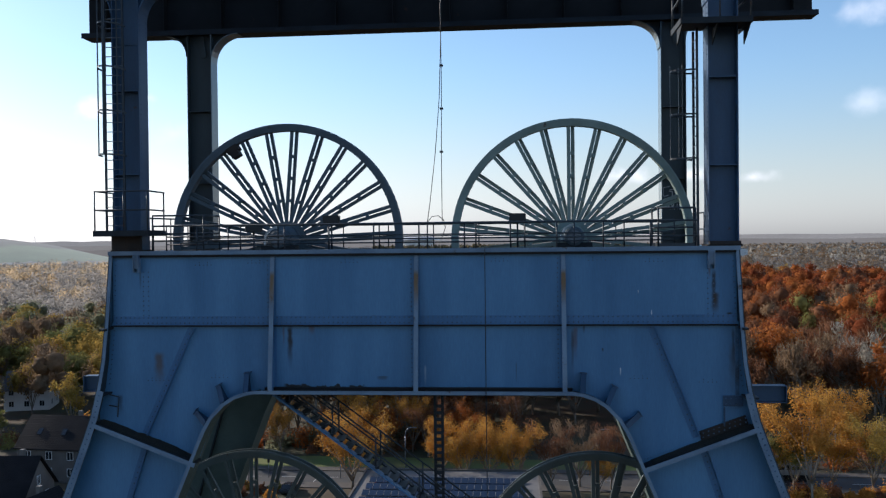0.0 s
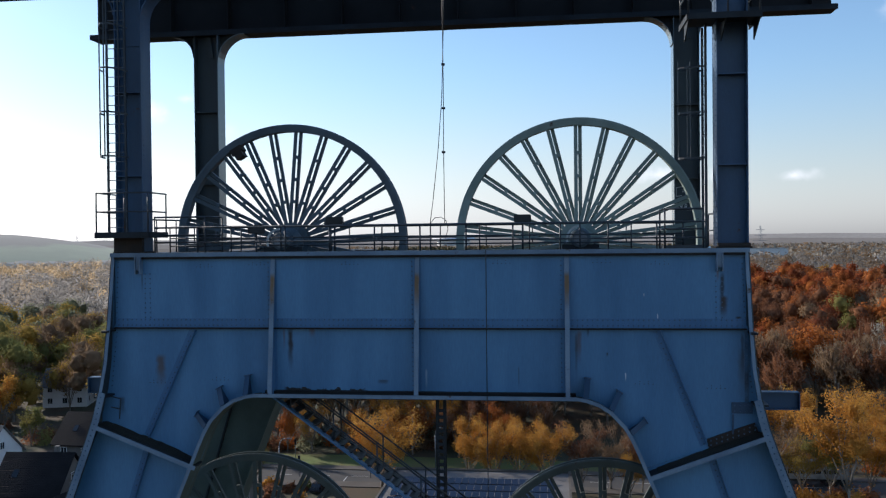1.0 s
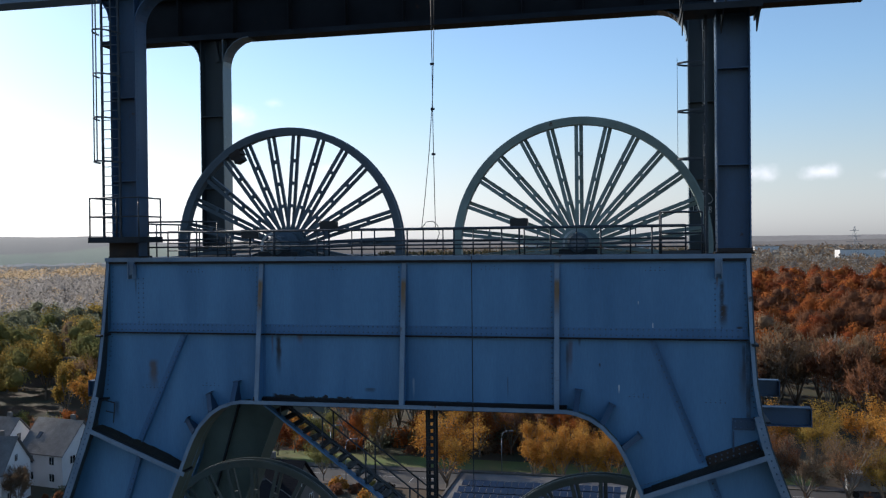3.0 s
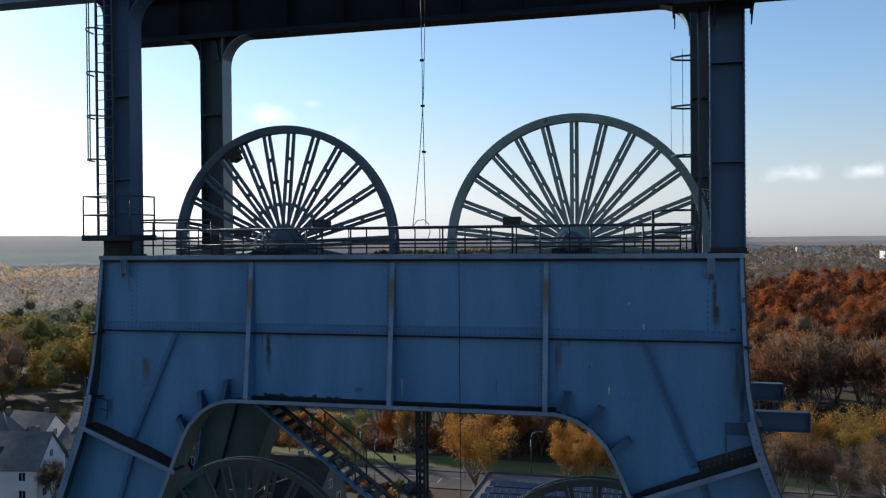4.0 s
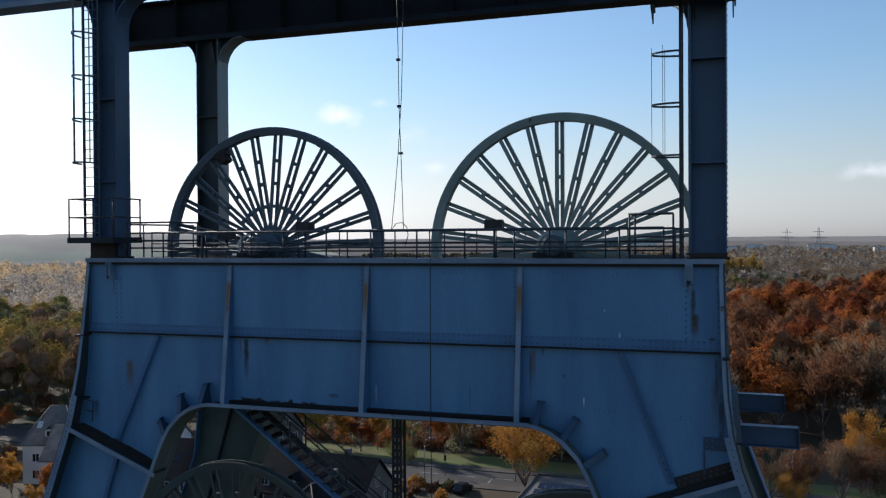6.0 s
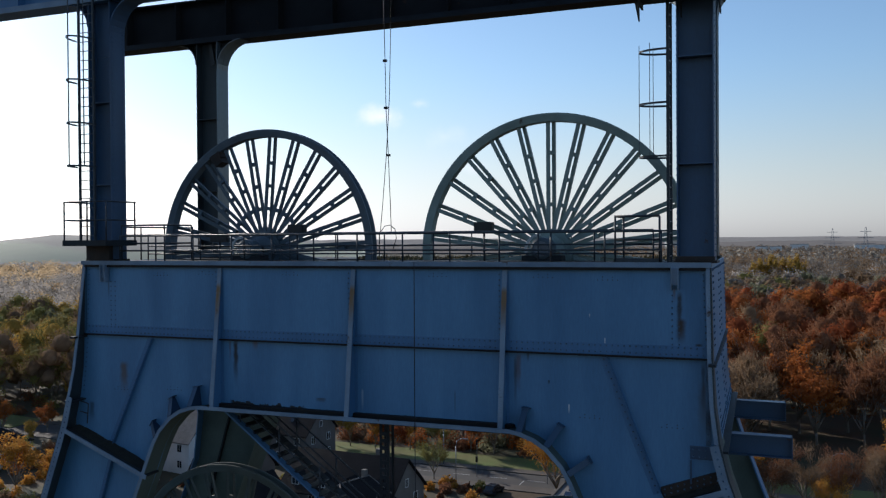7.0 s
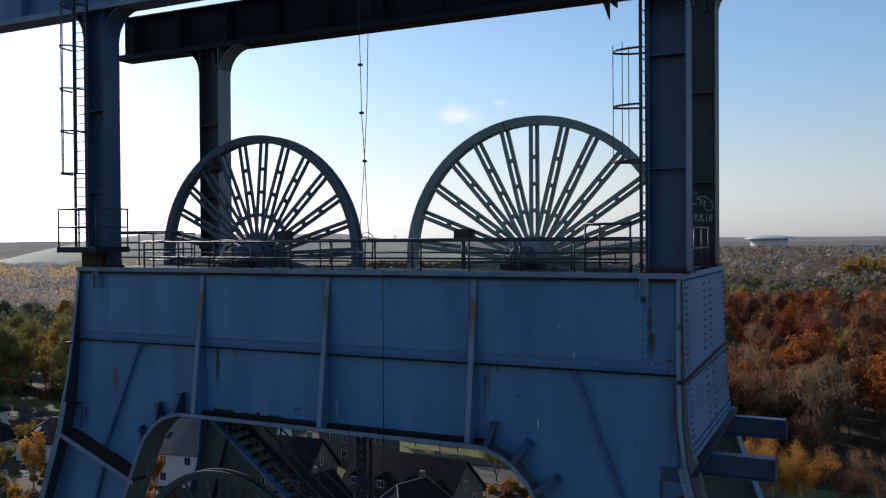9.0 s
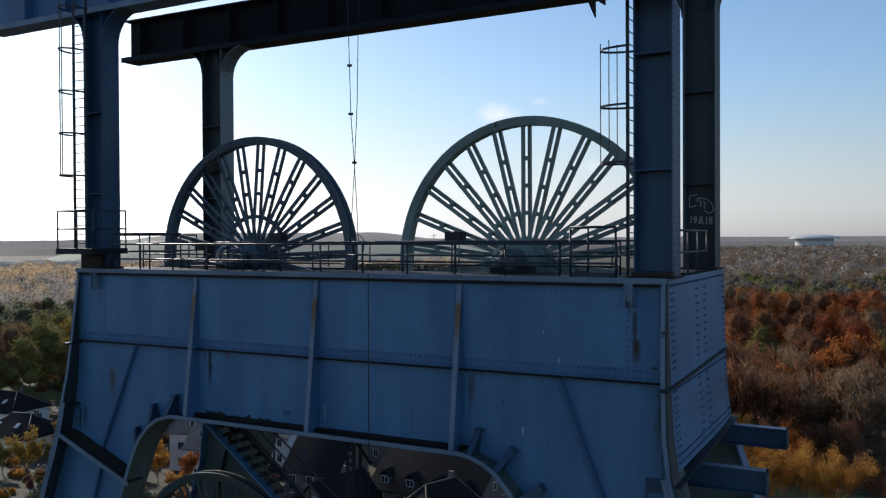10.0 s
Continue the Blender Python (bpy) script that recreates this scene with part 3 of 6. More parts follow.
# columns and top beams of both frames
COL = ((8.39, 9.235), (7.85, 8.72))
COL_CX = (-4.05, -3.9)
for f, (hi, ho) in enumerate(COL):
    depth = 0.65
    cc = COL_CX[f]
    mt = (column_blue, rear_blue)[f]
    for s in (-1, 1):
        y0 = 0.2 if f == 0 else rear(cc + s * 8.3) - 0.3
        zt = (42.82, 42.3)[f]
        if f == 1:
            zt = 42.58 + 0.022 * (cc + s * 8.3 + 4.0)
        for hw in (hi, ho):
            bm = bmesh.new()
            x = cc + s * hw
            w = 0.03 if hw == hi else -0.03
            xa, xb = sorted((x, x + s * w))
            box(bm, xa, xb, y0, y0 + depth, TOP, zt)
            part("column_flange", bm, flange_sunlit if f and hw == hi else mt, headframe)
        bm = bmesh.new()
        xa, xb = sorted((cc + s * (hi + 0.03), cc + s * (ho - 0.03)))
        box(bm, xa, xb, y0 + 0.30, y0 + 0.33, TOP, zt)
        part("column_web", bm, mt, headframe)
        for z in (37.2, 39.72):
            bm = bmesh.new()
            box(bm, xa, xb, y0 + 0.03, y0 + 0.30, z - 0.015, z + 0.015)
            box(bm, xa, xb, y0 + 0.33, y0 + depth - 0.03, z - 0.015, z + 0.015)
            part("column_rib", bm, mt, headframe)
        bm = bmesh.new()
        box(bm, xa - 0.1, xb + 0.1, y0 - 0.1, y0 + depth + 0.05, TOP, TOP + 0.06)
        part("base_plate", bm, rust_steel, headframe)
        # short strut plate on the haunch of the rear columns, splice plates on the front ones
        bm = bmesh.new()
        if f:
            xm = (xa + xb) / 2
            bar(bm, (xm, y0 + 0.22, zt - 0.02), (xm + 0.12, y0 + 0.24, zt - 0.75), 0.16, 0.03, up=(0, 1, 0))
            part("strut_plate", bm, mt, headframe)
        else:
            box(bm, xa + 0.06, xb - 0.06, y0 + 0.27, y0 + 0.298, 41.15, 42.0)
            part("splice_plate", bm, mt, headframe)
            bm = bmesh.new()
            box(bm, xa - 0.05, xb + 0.05, y0 - 0.14, y0 + 0.02, TOP + 0.062, TOP + (0.56 if s < 0 else 0.16))
            part("foot_plate", bm, rust_steel, headframe, "rusty dark plate at the foot of the column")
        # haunches curving into the beam
        for dirn in (-1, 1):
            hw0 = hi if dirn < 0 else ho
            r = 0.95 if dirn < 0 else 0.75
            line = []
            for i in range(9):
                a = i / 8 * math.pi / 2
                line.append((cc + s * (hw0 + dirn * r * (1 - math.cos(a))), zt - r + r * math.sin(a)))
            bm = bmesh.new()
            strip(bm, line, 0.03, y0, y0 + depth)
            part("haunch_flange", bm, flange_sunlit if f and dirn < 0 else mt, headframe)
            bm = bmesh.new()
            poly = line + [(cc + s * hw0, zt)]
            prism(bm, poly, y0 + 0.30, y0 + 0.33)
            part("haunch_web", bm, mt, headframe)
    L, cb = ((14.2, CX), (12.85, -3.4))[f]
    zb = (42.82, 42.58)[f]
    hb = (1.6, 1.46)[f]
    # front beam in plain blue, rear beam in the shade-darkened copy
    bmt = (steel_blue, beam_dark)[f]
    top = new("top_beam")
    top.parent = headframe
    top["label"] = "riveted top beam of the crane runway"

    def placed_part(name, bm, m, par, f=f):
        for v in bm.verts:
            v.co.y += 0.2 if f == 0 else rear(v.co.x) - 0.3
            v.co.z += 0 if f == 0 else 0.022 * (v.co.x + 4.0)
        return part(name, bm, m, par)
    for nm, z0, z1, ya, yc, e in (("lower_flange", zb, zb + 0.05, -0.05, 0.75, 0.0), ("upper_flange", zb + hb, zb + hb + 0.05, -0.05, 0.75, 0.15), ("beam_web", zb + 0.05, zb + hb, 0.28, 0.33, 0.12),
                                ("edge_strip", zb - 0.02, zb + 0.16, -0.07, -0.052, 0.0)):
        bm = bmesh.new()
        box(bm, cb - L + e, cb + L - e, ya, yc, z0, z1)
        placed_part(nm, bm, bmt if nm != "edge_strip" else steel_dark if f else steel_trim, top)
    for i in range(-6, 7):
        bm = bmesh.new()
        x = cb + i * 2.0
        box(bm, x - 0.015, x + 0.015, -0.03, 0.28, zb + 0.05, zb + hb)
        placed_part("beam_rib", bm, bmt, top)

# stub beams that stick out of the knees
for a, b, w, h in (((5.0, 1.65, 30.39), (6.87, 1.65, 30.39), 0.3, 0.52), ((4.6, 5.9, 30.47), (6.68, 5.9, 30.47), 0.3, 0.52),
                   ((-13.2, 1.2, 30.72), (-14.75, 1.2, 30.72), 0.3, 0.5), ((-12.7, 4.6, 30.72), (-13.6, 4.6, 30.72), 0.3, 0.5)):
    bm = bmesh.new()
    ibeam(bm, a, b, w, h, 0.03)
    d = (Vector(b) - Vector(a)).normalized()
    xe = b[0] - d.x * 0.03
    box(bm, min(xe, b[0]), max(xe, b[0]), b[1] - w / 2 - 0.02, b[1] + w / 2 + 0.02, b[2] - h / 2, b[2] + h / 2)
    part("stub_beam", bm, stub_blue, headframe)

# rivets
F = (0, -1, 0)
rows = []
for z in (32.72, 32.88):
    rows.append(((CX - 9.05, -0.012, z), (CX + 9.05, -0.012, z), 0.14, F))
for hw in (-4.25, 0.02, 4.27):
    for dx in (-0.16,):
        rows.append(((CX + hw + dx, 0.0, 30.85), (CX + hw + dx, 0.0, 34.7), 0.14, F))
for s in (-1, 1):
    for dx in (0.0, 0.16):
        xr = CX + (8.35 + dx if s > 0 else -8.05 - dx)
        rows.append(((xr, 0.0, 32.95), (xr, 0.0, 34.25), 0.14, F))
    line = mirror(s, [(hw - 0.1, z) for hw, z in OUTER[3:]] + [(12.5, 22.5)])
    for p, q in zip(line, line[1:]):
        rows.append(((p[0], RIM - 0.03, p[1]), (q[0], RIM - 0.03, q[1]), 0.16, F))
    rows.append(((CX + s * 6.73, -0.012, 32.55), (CX + s * (8.0 if s > 0 else 8.2), -0.012, 29.45), 0.17, F))
    rows.append(((CX + s * 8.2, -0.012, 29.05), (CX + s * 9.0, -0.012, 26.6), 0.17, F))
    rows.append(((CX + s * 9.05, 0.0, 34.6), (CX + s * 9.12, 0.0, 32.95), 0.15, F))
    rows.append(((CX + s * 9.12, 0.0, 32.5), (CX + s * 9.3, 0.0, 30.9), 0.15, F))
for z in (30.39, 30.55):
    rows.append(((CX + 8.82, -0.06, z), (CX + 9.24, -0.06, z), 0.14, F))
for o in (-0.06, 0.06):
    rows.append(((CX + 9.36, -0.075, 29.935 + o), (CX + 8.18, -0.075, 29.50 + o), 0.15, F))
rows.append(((CX + 9.15, -0.03, 30.75), (CX + 9.15, -0.03, 32.5), 0.14, F))
rivets("rivets", rows, headframe, rivet_paint, 0.024)
rows = []
for s in (-1, 1):
    for gx, gz in ((6.15, 31.1), (8.1, 31.0), (5.0, 34.5), (6.6, 34.45), (2.2, 34.5)):
        for k in range(5):
            rows.append(((CX + s * gx + k * 0.12, 0.0, gz + (0.07 if k in (1, 3) else 0)), (CX + s * gx + k * 0.12 + 0.001, 0.0, gz), 9, F))
rivets("bolt_heads", rows, headframe, black, 0.014)
rows = []
nE = Vector((1, 0.06, 0))
for u, st in ((0.025, 0.15), (0.06, 0.15), (0.42, 0.17), (0.455, 0.17), (0.56, 0.17), (0.595, 0.17), (0.945, 0.15), (0.975, 0.15)):
    for s in (1, -1):
        y = u * (6.31 if s > 0 else 4.9)
        k = 1 - (1 - REAR_K) * u
        cu = CX + (REAR_CX - CX) * u
        for za, zb_, ha, hb in ((34.7, 32.95, 9.203, 9.245), (32.6, 31.0, 9.262, 9.39)):
            rows.append(((cu + s * (ha * k + 0.042), y, za), (cu + s * (hb * k + 0.042), y, zb_), st, (s, 0.06, 0)))
for z, hw in ((34.72, 9.203), (32.5, 9.267), (31.1, 9.38), (30.95, 9.40)):
    for s in (1, -1):
        rows.append(((CX + s * (hw + 0.042), 0.1, z), (REAR_CX + s * (hw * REAR_K + 0.042), 6.2 if s > 0 else 4.8, z), 0.16, (s, 0.06, 0)))
rivets("rivets", rows, headframe, rivet_paint, 0.03)
rows = []
for s in (-1, 1):
    for hw in COL[0]:
        x = COL_CX[0] + s * (hw + (0.004 if hw > 8.5 else -0.004))
        for y in (0.3, 0.74):
            rows.append(((x, y, 35.0), (x, y, 42.3), 0.15, (s if hw > 8.5 else -s, 0, 0)))
rivets("rivets", rows, headframe, rivet_paint, 0.022)

# ---- winding wheels ----


def wheel(name, label, material, at, spokes=26, WR=3.8):
    ob = thing(name, label, "winding wheel", "winding wheels", at=at)
    bm = bmesh.new()
    ring(bm, [(WR, -0.17), (WR, -0.12), (WR - 0.17, -0.05), (WR - 0.17, 0.05), (WR, 0.12), (WR, 0.17), (WR - 0.05, 0.18), (WR - 0.235, 0.15), (WR - 0.235, -0.15), (WR - 0.05, -0.18)], 96)
    part("rim", bm, material, ob)
    bm = bmesh.new()
    ring(bm, [(0.46, -0.30), (0.46, 0.30), (0.2, 0.42), (0.2, -0.42)], 32)
    ring(bm, [(0.62, -0.16), (0.62, -0.13), (0.4, -0.13), (0.4, -0.16)], 32)
    ring(bm, [(0.62, 0.13), (0.62, 0.16), (0.4, 0.16), (0.4, 0.13)], 32)
    part("hub", bm, material, ob)
    bm = bmesh.new()
    tube(bm, (0, -1.15, 0), (0, 1.15, 0), 0.19, 0.19, 16)
    part("axle", bm, steel_dark, ob)
    # one spoke: two bars side by side, one behind the other, with tie pieces between them
    bm = bmesh.new()
    for sy in (-1, 1):
        x, y = sy * 0.068, sy * 0.06
        bar(bm, (x, y, 0.5), (x, y, WR - 0.2), 0.115, 0.025, up=(0, 1, 0))
        bar(bm, (x + sy * 0.05, y - sy * 0.045, 0.5), (x + sy * 0.05, y - sy * 0.045, WR - 0.22), 0.014, 0.08, up=(0, 1, 0))
    for r in (1.26, 1.98, 2.70):
        box(bm, -0.115, 0.115, -0.05, 0.05, r, r + 0.11)
    first = part("spoke", bm, material, ob)
    for i in range(1, spokes):
        share("spoke", first.data, ob, Matrix.Rotation(i * math.tau / spokes, 4, "Y"))
    return ob


wl_ = wheel("winding_wheel", "large blue-grey spoked winding wheel half sunk in the deck", wheel_blue, (WX[0], WY[0], WZ))
bm = bmesh.new()
for r0, w in ((3.38, 0.2), (3.2, 0.14)):
    box(bm, -w, w, -0.2, 0.2, r0, r0 + 0.2, Matrix.Rotation(radians(-35), 4, "Y"))
part("rope_clamp", bm, rust_steel, wl_, "rusty clamp bolted inside the rim")
wl_.rotation_euler = (0, radians(4.4), 0)
wheel("winding_wheel", "large pale grey-green spoked winding wheel half sunk in the deck", wheel_green, (WX[1] - 0.02, WY[1], WZ - 0.05), 26, 3.85)
wheel("winding_wheel", "dark grey-green spoked winding wheel below the frame's arch", wheel_low, (-9.7, 2.3, 24.6))
wheel("winding_wheel", "dark grey-green spoked winding wheel below the frame's arch", wheel_low, (1.25, 2.4, 24.6))


def bearing(x, y):
    ob = thing("bearing_block", "rounded blue-grey axle bearing housing bolted on the deck", "bearing", "axle bearings", at=(x, y, TOP))
    bm = bmesh.new()
    box(bm, -0.55, 0.55, -0.22, 0.22, 0.0, 0.14)
    part("foot", bm, steel_dark, ob)
    bm = bmesh.new()
    ring(bm, [(0.31, -0.2), (0.31, 0.2), (0.25, 0.24), (0.1, 0.24), (0.1, -0.24), (0.25, -0.24)], 24, (0, 0, 0.32))
    part("housing", bm, wheel_blue, ob)
    bm = bmesh.new()
    ring(bm, [(0.2, -0.27), (0.2, -0.24), (0.02, -0.24), (0.02, -0.27)], 20, (0, 0, 0.32))
    part("cover", bm, galv, ob)
    bm = bmesh.new()
    pts = [(0.43 * math.cos(a), 0.3 + 0.43 * math.sin(a)) for a in (math.pi * (0.5 + 0.06 * i) for i in range(11))]
    strip(bm, pts, 0.06, -0.36, -0.28)
    part("guard", bm, white_paint, ob, "curved white-painted guard")
    for dx in (-0.45, 0.45):
        bm = bmesh.new()
        tube(bm, (dx, 0, 0.1), (dx, 0, 0.24), 0.04, 0.03, 6)
        part("bolt", bm, galv, ob)
    return ob


b0 = bearing(WX[0], WY[0] - 0.95)
for x, y in ((WX[0], WY[0] + 0.95), (WX[1], WY[1] - 0.95), (WX[1], WY[1] + 0.95)):
    copy_thing(b0, pose(x, y, TOP))

# ---- rails, platforms, ladders ----


def guard_rail(pts, z, h, label, post=1.6, mid=(0.5,), r=0.025, toe=False):
    ob = thing("guard_rail", label, "railing", "deck railings", at=(pts[0][0], pts[0][1], z))
    o = Vector((pts[0][0], pts[0][1], z))
    P = [Vector((x, y, z)) - o for x, y in pts]
    bm = bmesh.new()
    for a, b in zip(P, P[1:]):
        tube(bm, a + Vector((0, 0, h)), b + Vector((0, 0, h)), r * 1.15)
    part("top_rail", bm, rail_blue, ob)
    for f in mid:
        bm = bmesh.new()
        for a, b in zip(P, P[1:]):
            tube(bm, a + Vector((0, 0, h * f)), b + Vector((0, 0, h * f)), r)
        part("mid_rail", bm, rail_blue, ob)
    if toe:
        bm = bmesh.new()
        for a, b in zip(P, P[1:]):
            bar(bm, a + Vector((0, 0, 0.06)), b + Vector((0, 0, 0.06)), 0.01, 0.1)
        part("toe_board", bm, rail_blue, ob)
    done = []
    for a, b in zip(P, P[1:]):
        k = max(1, round((b - a).length / post))
        for i in range(k + 1):
            p = a.lerp(b, i / k)
            if any((p - q).length < 0.05 for q in done):
                continue
            done.append(p)
            bm = bmesh.new()
            tube(bm, p, p + Vector((0, 0, h)), r)
            part("post", bm, rail_blue, ob)
    return ob


guard_rail([(-12.0, 0.05), (4.0, 0.05)], TOP, 0.76, "dark blue tube railing along the front deck edge", 1.33, (0.42,), 0.024)
guard_rail([(-12.2, 1.55), (-10.2, 1.55), (-5.4, 1.55), (3.6, 1.55)], TOP, 0.80, "inner dark blue tube railing in front of the wheels", 1.5, (0.55, 0.25), 0.022)
guard_rail([(-11.8, 4.4), (3.8, 5.1)], TOP, 0.80, "rear dark blue tube railing of the deck", 1.6, (0.5,), 0.022)
guard_rail([(-12.1, 0.25), (-10.55, 0.3), (-10.45, 1.45)], TOP, 1.08, "higher railing by the ladder landing", 1.5, (0.5,), 0.024)
guard_rail([(2.9, 1.3), (2.9, 0.15), (3.95, 0.15)], TOP, 1.12, "higher railing by the ladder landing", 1.1, (0.5,), 0.026, True)
guard_rail([(4.85, 0.85), (4.75, 5.3)], TOP, 1.05, "short railing between the columns at the deck end", 1.1, (0.5,), 0.024)
guard_rail([(-13.0, 0.85), (-12.5, 4.2)], TOP, 1.05, "short railing between the columns at the deck end", 1.1, (0.5,), 0.024)


def platform(x0, x1, y0, y1, z, h, label, posts):
    ob = thing("platform", label, "platform", "column platforms", at=(x0, y0, z))
    bm = bmesh.new()
    box(bm, 0, x1 - x0, 0, y1 - y0, -0.04, 0.0)
    part("floor_plate", bm, steel_dark, ob)
    bm = bmesh.new()
    w, d = x1 - x0, y1 - y0
    for a, b in (((0, 0), (w, 0)), ((0, 0), (0, d)), ((w, 0), (w, d))):
        bar(bm, (a[0], a[1], -0.09), (b[0], b[1], -0.09), 0.04, 0.16)
    part("edge_channel", bm, steel_dark, ob)
    for f in (1.0, 0.52):
        bm = bmesh.new()
        path_tube(bm, [(0.03, d, h * f), (0.03, 0.03, h * f), (w - 0.03, 0.03, h * f), (w - 0.03, d, h * f)], 0.024)
        part("hand_rail", bm, rail_blue, ob)
    for x, y in ((0.03, 0.03), (w - 0.03, 0.03), (0.03, d - 0.03), (w - 0.03, d - 0.03), (w * 0.55, 0.03)):
        bm = bmesh.new()
        tube(bm, (x, y, 0), (x, y, h), 0.024)
        part("post", bm, rail_blue, ob)
    return ob


platform(-13.5, -11.85, -0.68, 0.6, 35.5, 1.15, "small railed steel platform at the column foot", 5)
high = platform(3.45, 5.38, -0.6, 0.95, 41.23, 1.15, "small railed steel platform high on the column", 5)
for x in (0.02, 1.0, 1.88):
    bm = bmesh.new()
    vs = [[bm.verts.new((x + dx, y, z)) for y, z in ((0.02, -0.17), (0.8, -0.17), (0.8, -0.62))] for dx in (0.0, 0.03)]
    bm.faces.new(vs[0])
    bm.faces.new(vs[1][::-1])
    for i in range(3):
        j = (i + 1) % 3
        bm.faces.new((vs[0][j], vs[0][i], vs[1][i], vs[1][j]))
    part("bracket", bm, steel_dark, high)


def cage_ladder(x0, x1, y, z0, z1, zc, label):
    """A ladder across x, climbed from the side y-, with a hoop cage above zc."""
    ob = thing("cage_ladder", label, "ladder", "caged ladders", at=(x0, y, z0))
    w, h = x1 - x0, z1 - z0
    for x in (0, w):
        bm = bmesh.new()
        bar(bm, (x, 0, 0), (x, 0, h), 0.05, 0.07)
        part("stile", bm, rail_blue, ob)
    bm = bmesh.new()
    tube(bm, (0, 0, 0), (w, 0, 0), 0.014, 0.014, 6)
    r0 = part("rung", bm, galv, ob)
    r0.location = (0, 0, 0.15)
    for i in range(1, int(h / 0.28)):
        share("rung", r0.data, ob, Matrix.Translation((0, 0, 0.15 + i * 0.28)))
    bm = bmesh.new()
    pts = []
    for i in range(11):
        a = math.pi * i / 10
        pts.append((w / 2 - (w / 2 + 0.08) * math.cos(a), -0.72 * math.sin(a), 0))
    strip_rows = []
    for i, p in enumerate(pts):
        a = math.pi * i / 10
        nx, ny = -math.cos(a) * 0.012, -math.sin(a) * 0.012
        strip_rows.append([bm.verts.new((p[0] + nx * u, p[1] + ny * u, z)) for u, z in ((0, 0), (1, 0), (1, 0.05), (0, 0.05))])
    for ra, rb in zip(strip_rows, strip_rows[1:]):
        for i in range(4):
            j = (i + 1) % 4
            bm.faces.new((ra[i], ra[j], rb[j], rb[i]))
    bm.faces.new(strip_rows[0][::-1])
    bm.faces.new(strip_rows[-1])
    h0 = part("hoop", bm, rail_blue, ob)
    zs = [zc - z0 + i * 1.28 for i in range(int((z1 - zc) / 1.28) + 1)]
    h0.location = (0, 0, zs[0])
    for z in zs[1:]:
        share("hoop", h0.data, ob, Matrix.Translation((0, 0, z)))
    for k in (2, 5, 8):
        bm = bmesh.new()
        p = pts[k]
        bar(bm, (p[0], p[1], zs[0]), (p[0], p[1], zs[-1] + 0.2), 0.04, 0.01)
        part("cage_bar", bm, rail_blue, ob)
    return ob


cage_ladder(-13.36, -12.80, -0.1, 35.5, 44.0, 37.7, "blue steel ladder with a hoop cage on the column")
lad = cage_ladder(3.95, 4.5, 0.3, TOP, 41.2, 37.4, "blue steel ladder with a hoop cage beside the column")
lad.matrix_basis = Matrix.Translation((4.1, 1.1, TOP)) @ Matrix.Rotation(radians(-90), 4, "Z")

# ---- stairs, post and cables under the girder ----
stairs = thing("staircase", "steep dark steel staircase with tube handrails under the girder", "staircase")


def sz(x):
    return 29.45 - 0.73 * (x + 7.0)


for y, m in ((0.4, steel_blue), (1.35, steel_dark)):
    bm = bmesh.new()
    bar(bm, (-8.9, y, sz(-8.9)), (-2.6, y, sz(-2.6)), 0.05, 0.24, up=(0, 1, 0))
    part("stringer", bm, m, stairs)
bm = bmesh.new()
box(bm, -0.14, 0.14, 0.43, 1.32, -0.02, 0.02)
t0 = part("tread", bm, steel_dark, stairs)
t0.location = (-8.7, 0, sz(-8.7))
for i in range(1, 23):
    x = -8.7 + i * 0.27
    share("tread", t0.data, stairs, Matrix.Translation((x, 0, sz(x))))
for y in (0.4, 1.35):
    for f in (0.95, 0.5):
        bm = bmesh.new()
        tube(bm, (-8.6, y, sz(-8.6) + f), (-2.6, y, sz(-2.6) + f), 0.025)
        part("hand_rail", bm, rail_blue, stairs)
    for i in range(5):
        bm = bmesh.new()
        x = -8.0 + i * 1.3
        tube(bm, (x, y, sz(x)), (x, y, sz(x) + 0.95), 0.025)
        part("post", bm, rail_blue, stairs)
mast = thing("guide_post", "dark riveted steel post of angle bars under the girder", "steel post")
for dx in (0, 0.22):
    for dy in (0, 0.3):
        bm = bmesh.new()
        bar(bm, (-3.65 + dx, 0.7 + dy, GROUND), (-3.65 + dx, 0.7 + dy, 30.68), 0.06, 0.06)
        part("corner_bar", bm, steel_dark, mast)
for i in range(40):
    bm = bmesh.new()
    z = 22.3 + i * 0.2
    box(bm, -3.65, -3.43, 0.66, 0.68, z, z + 0.1)
    part("batten", bm, steel_dark, mast)


def hanging_wire(name, pts, r, label):
    ob = thing(name, label, "cable", "hanging cables", at=pts[0])
    bm = bmesh.new()
    o = Vector(pts[0])
    path_tube(bm, [Vector(p) - o for p in pts], r, 6)
    part("wire", bm, black, ob)
    return ob


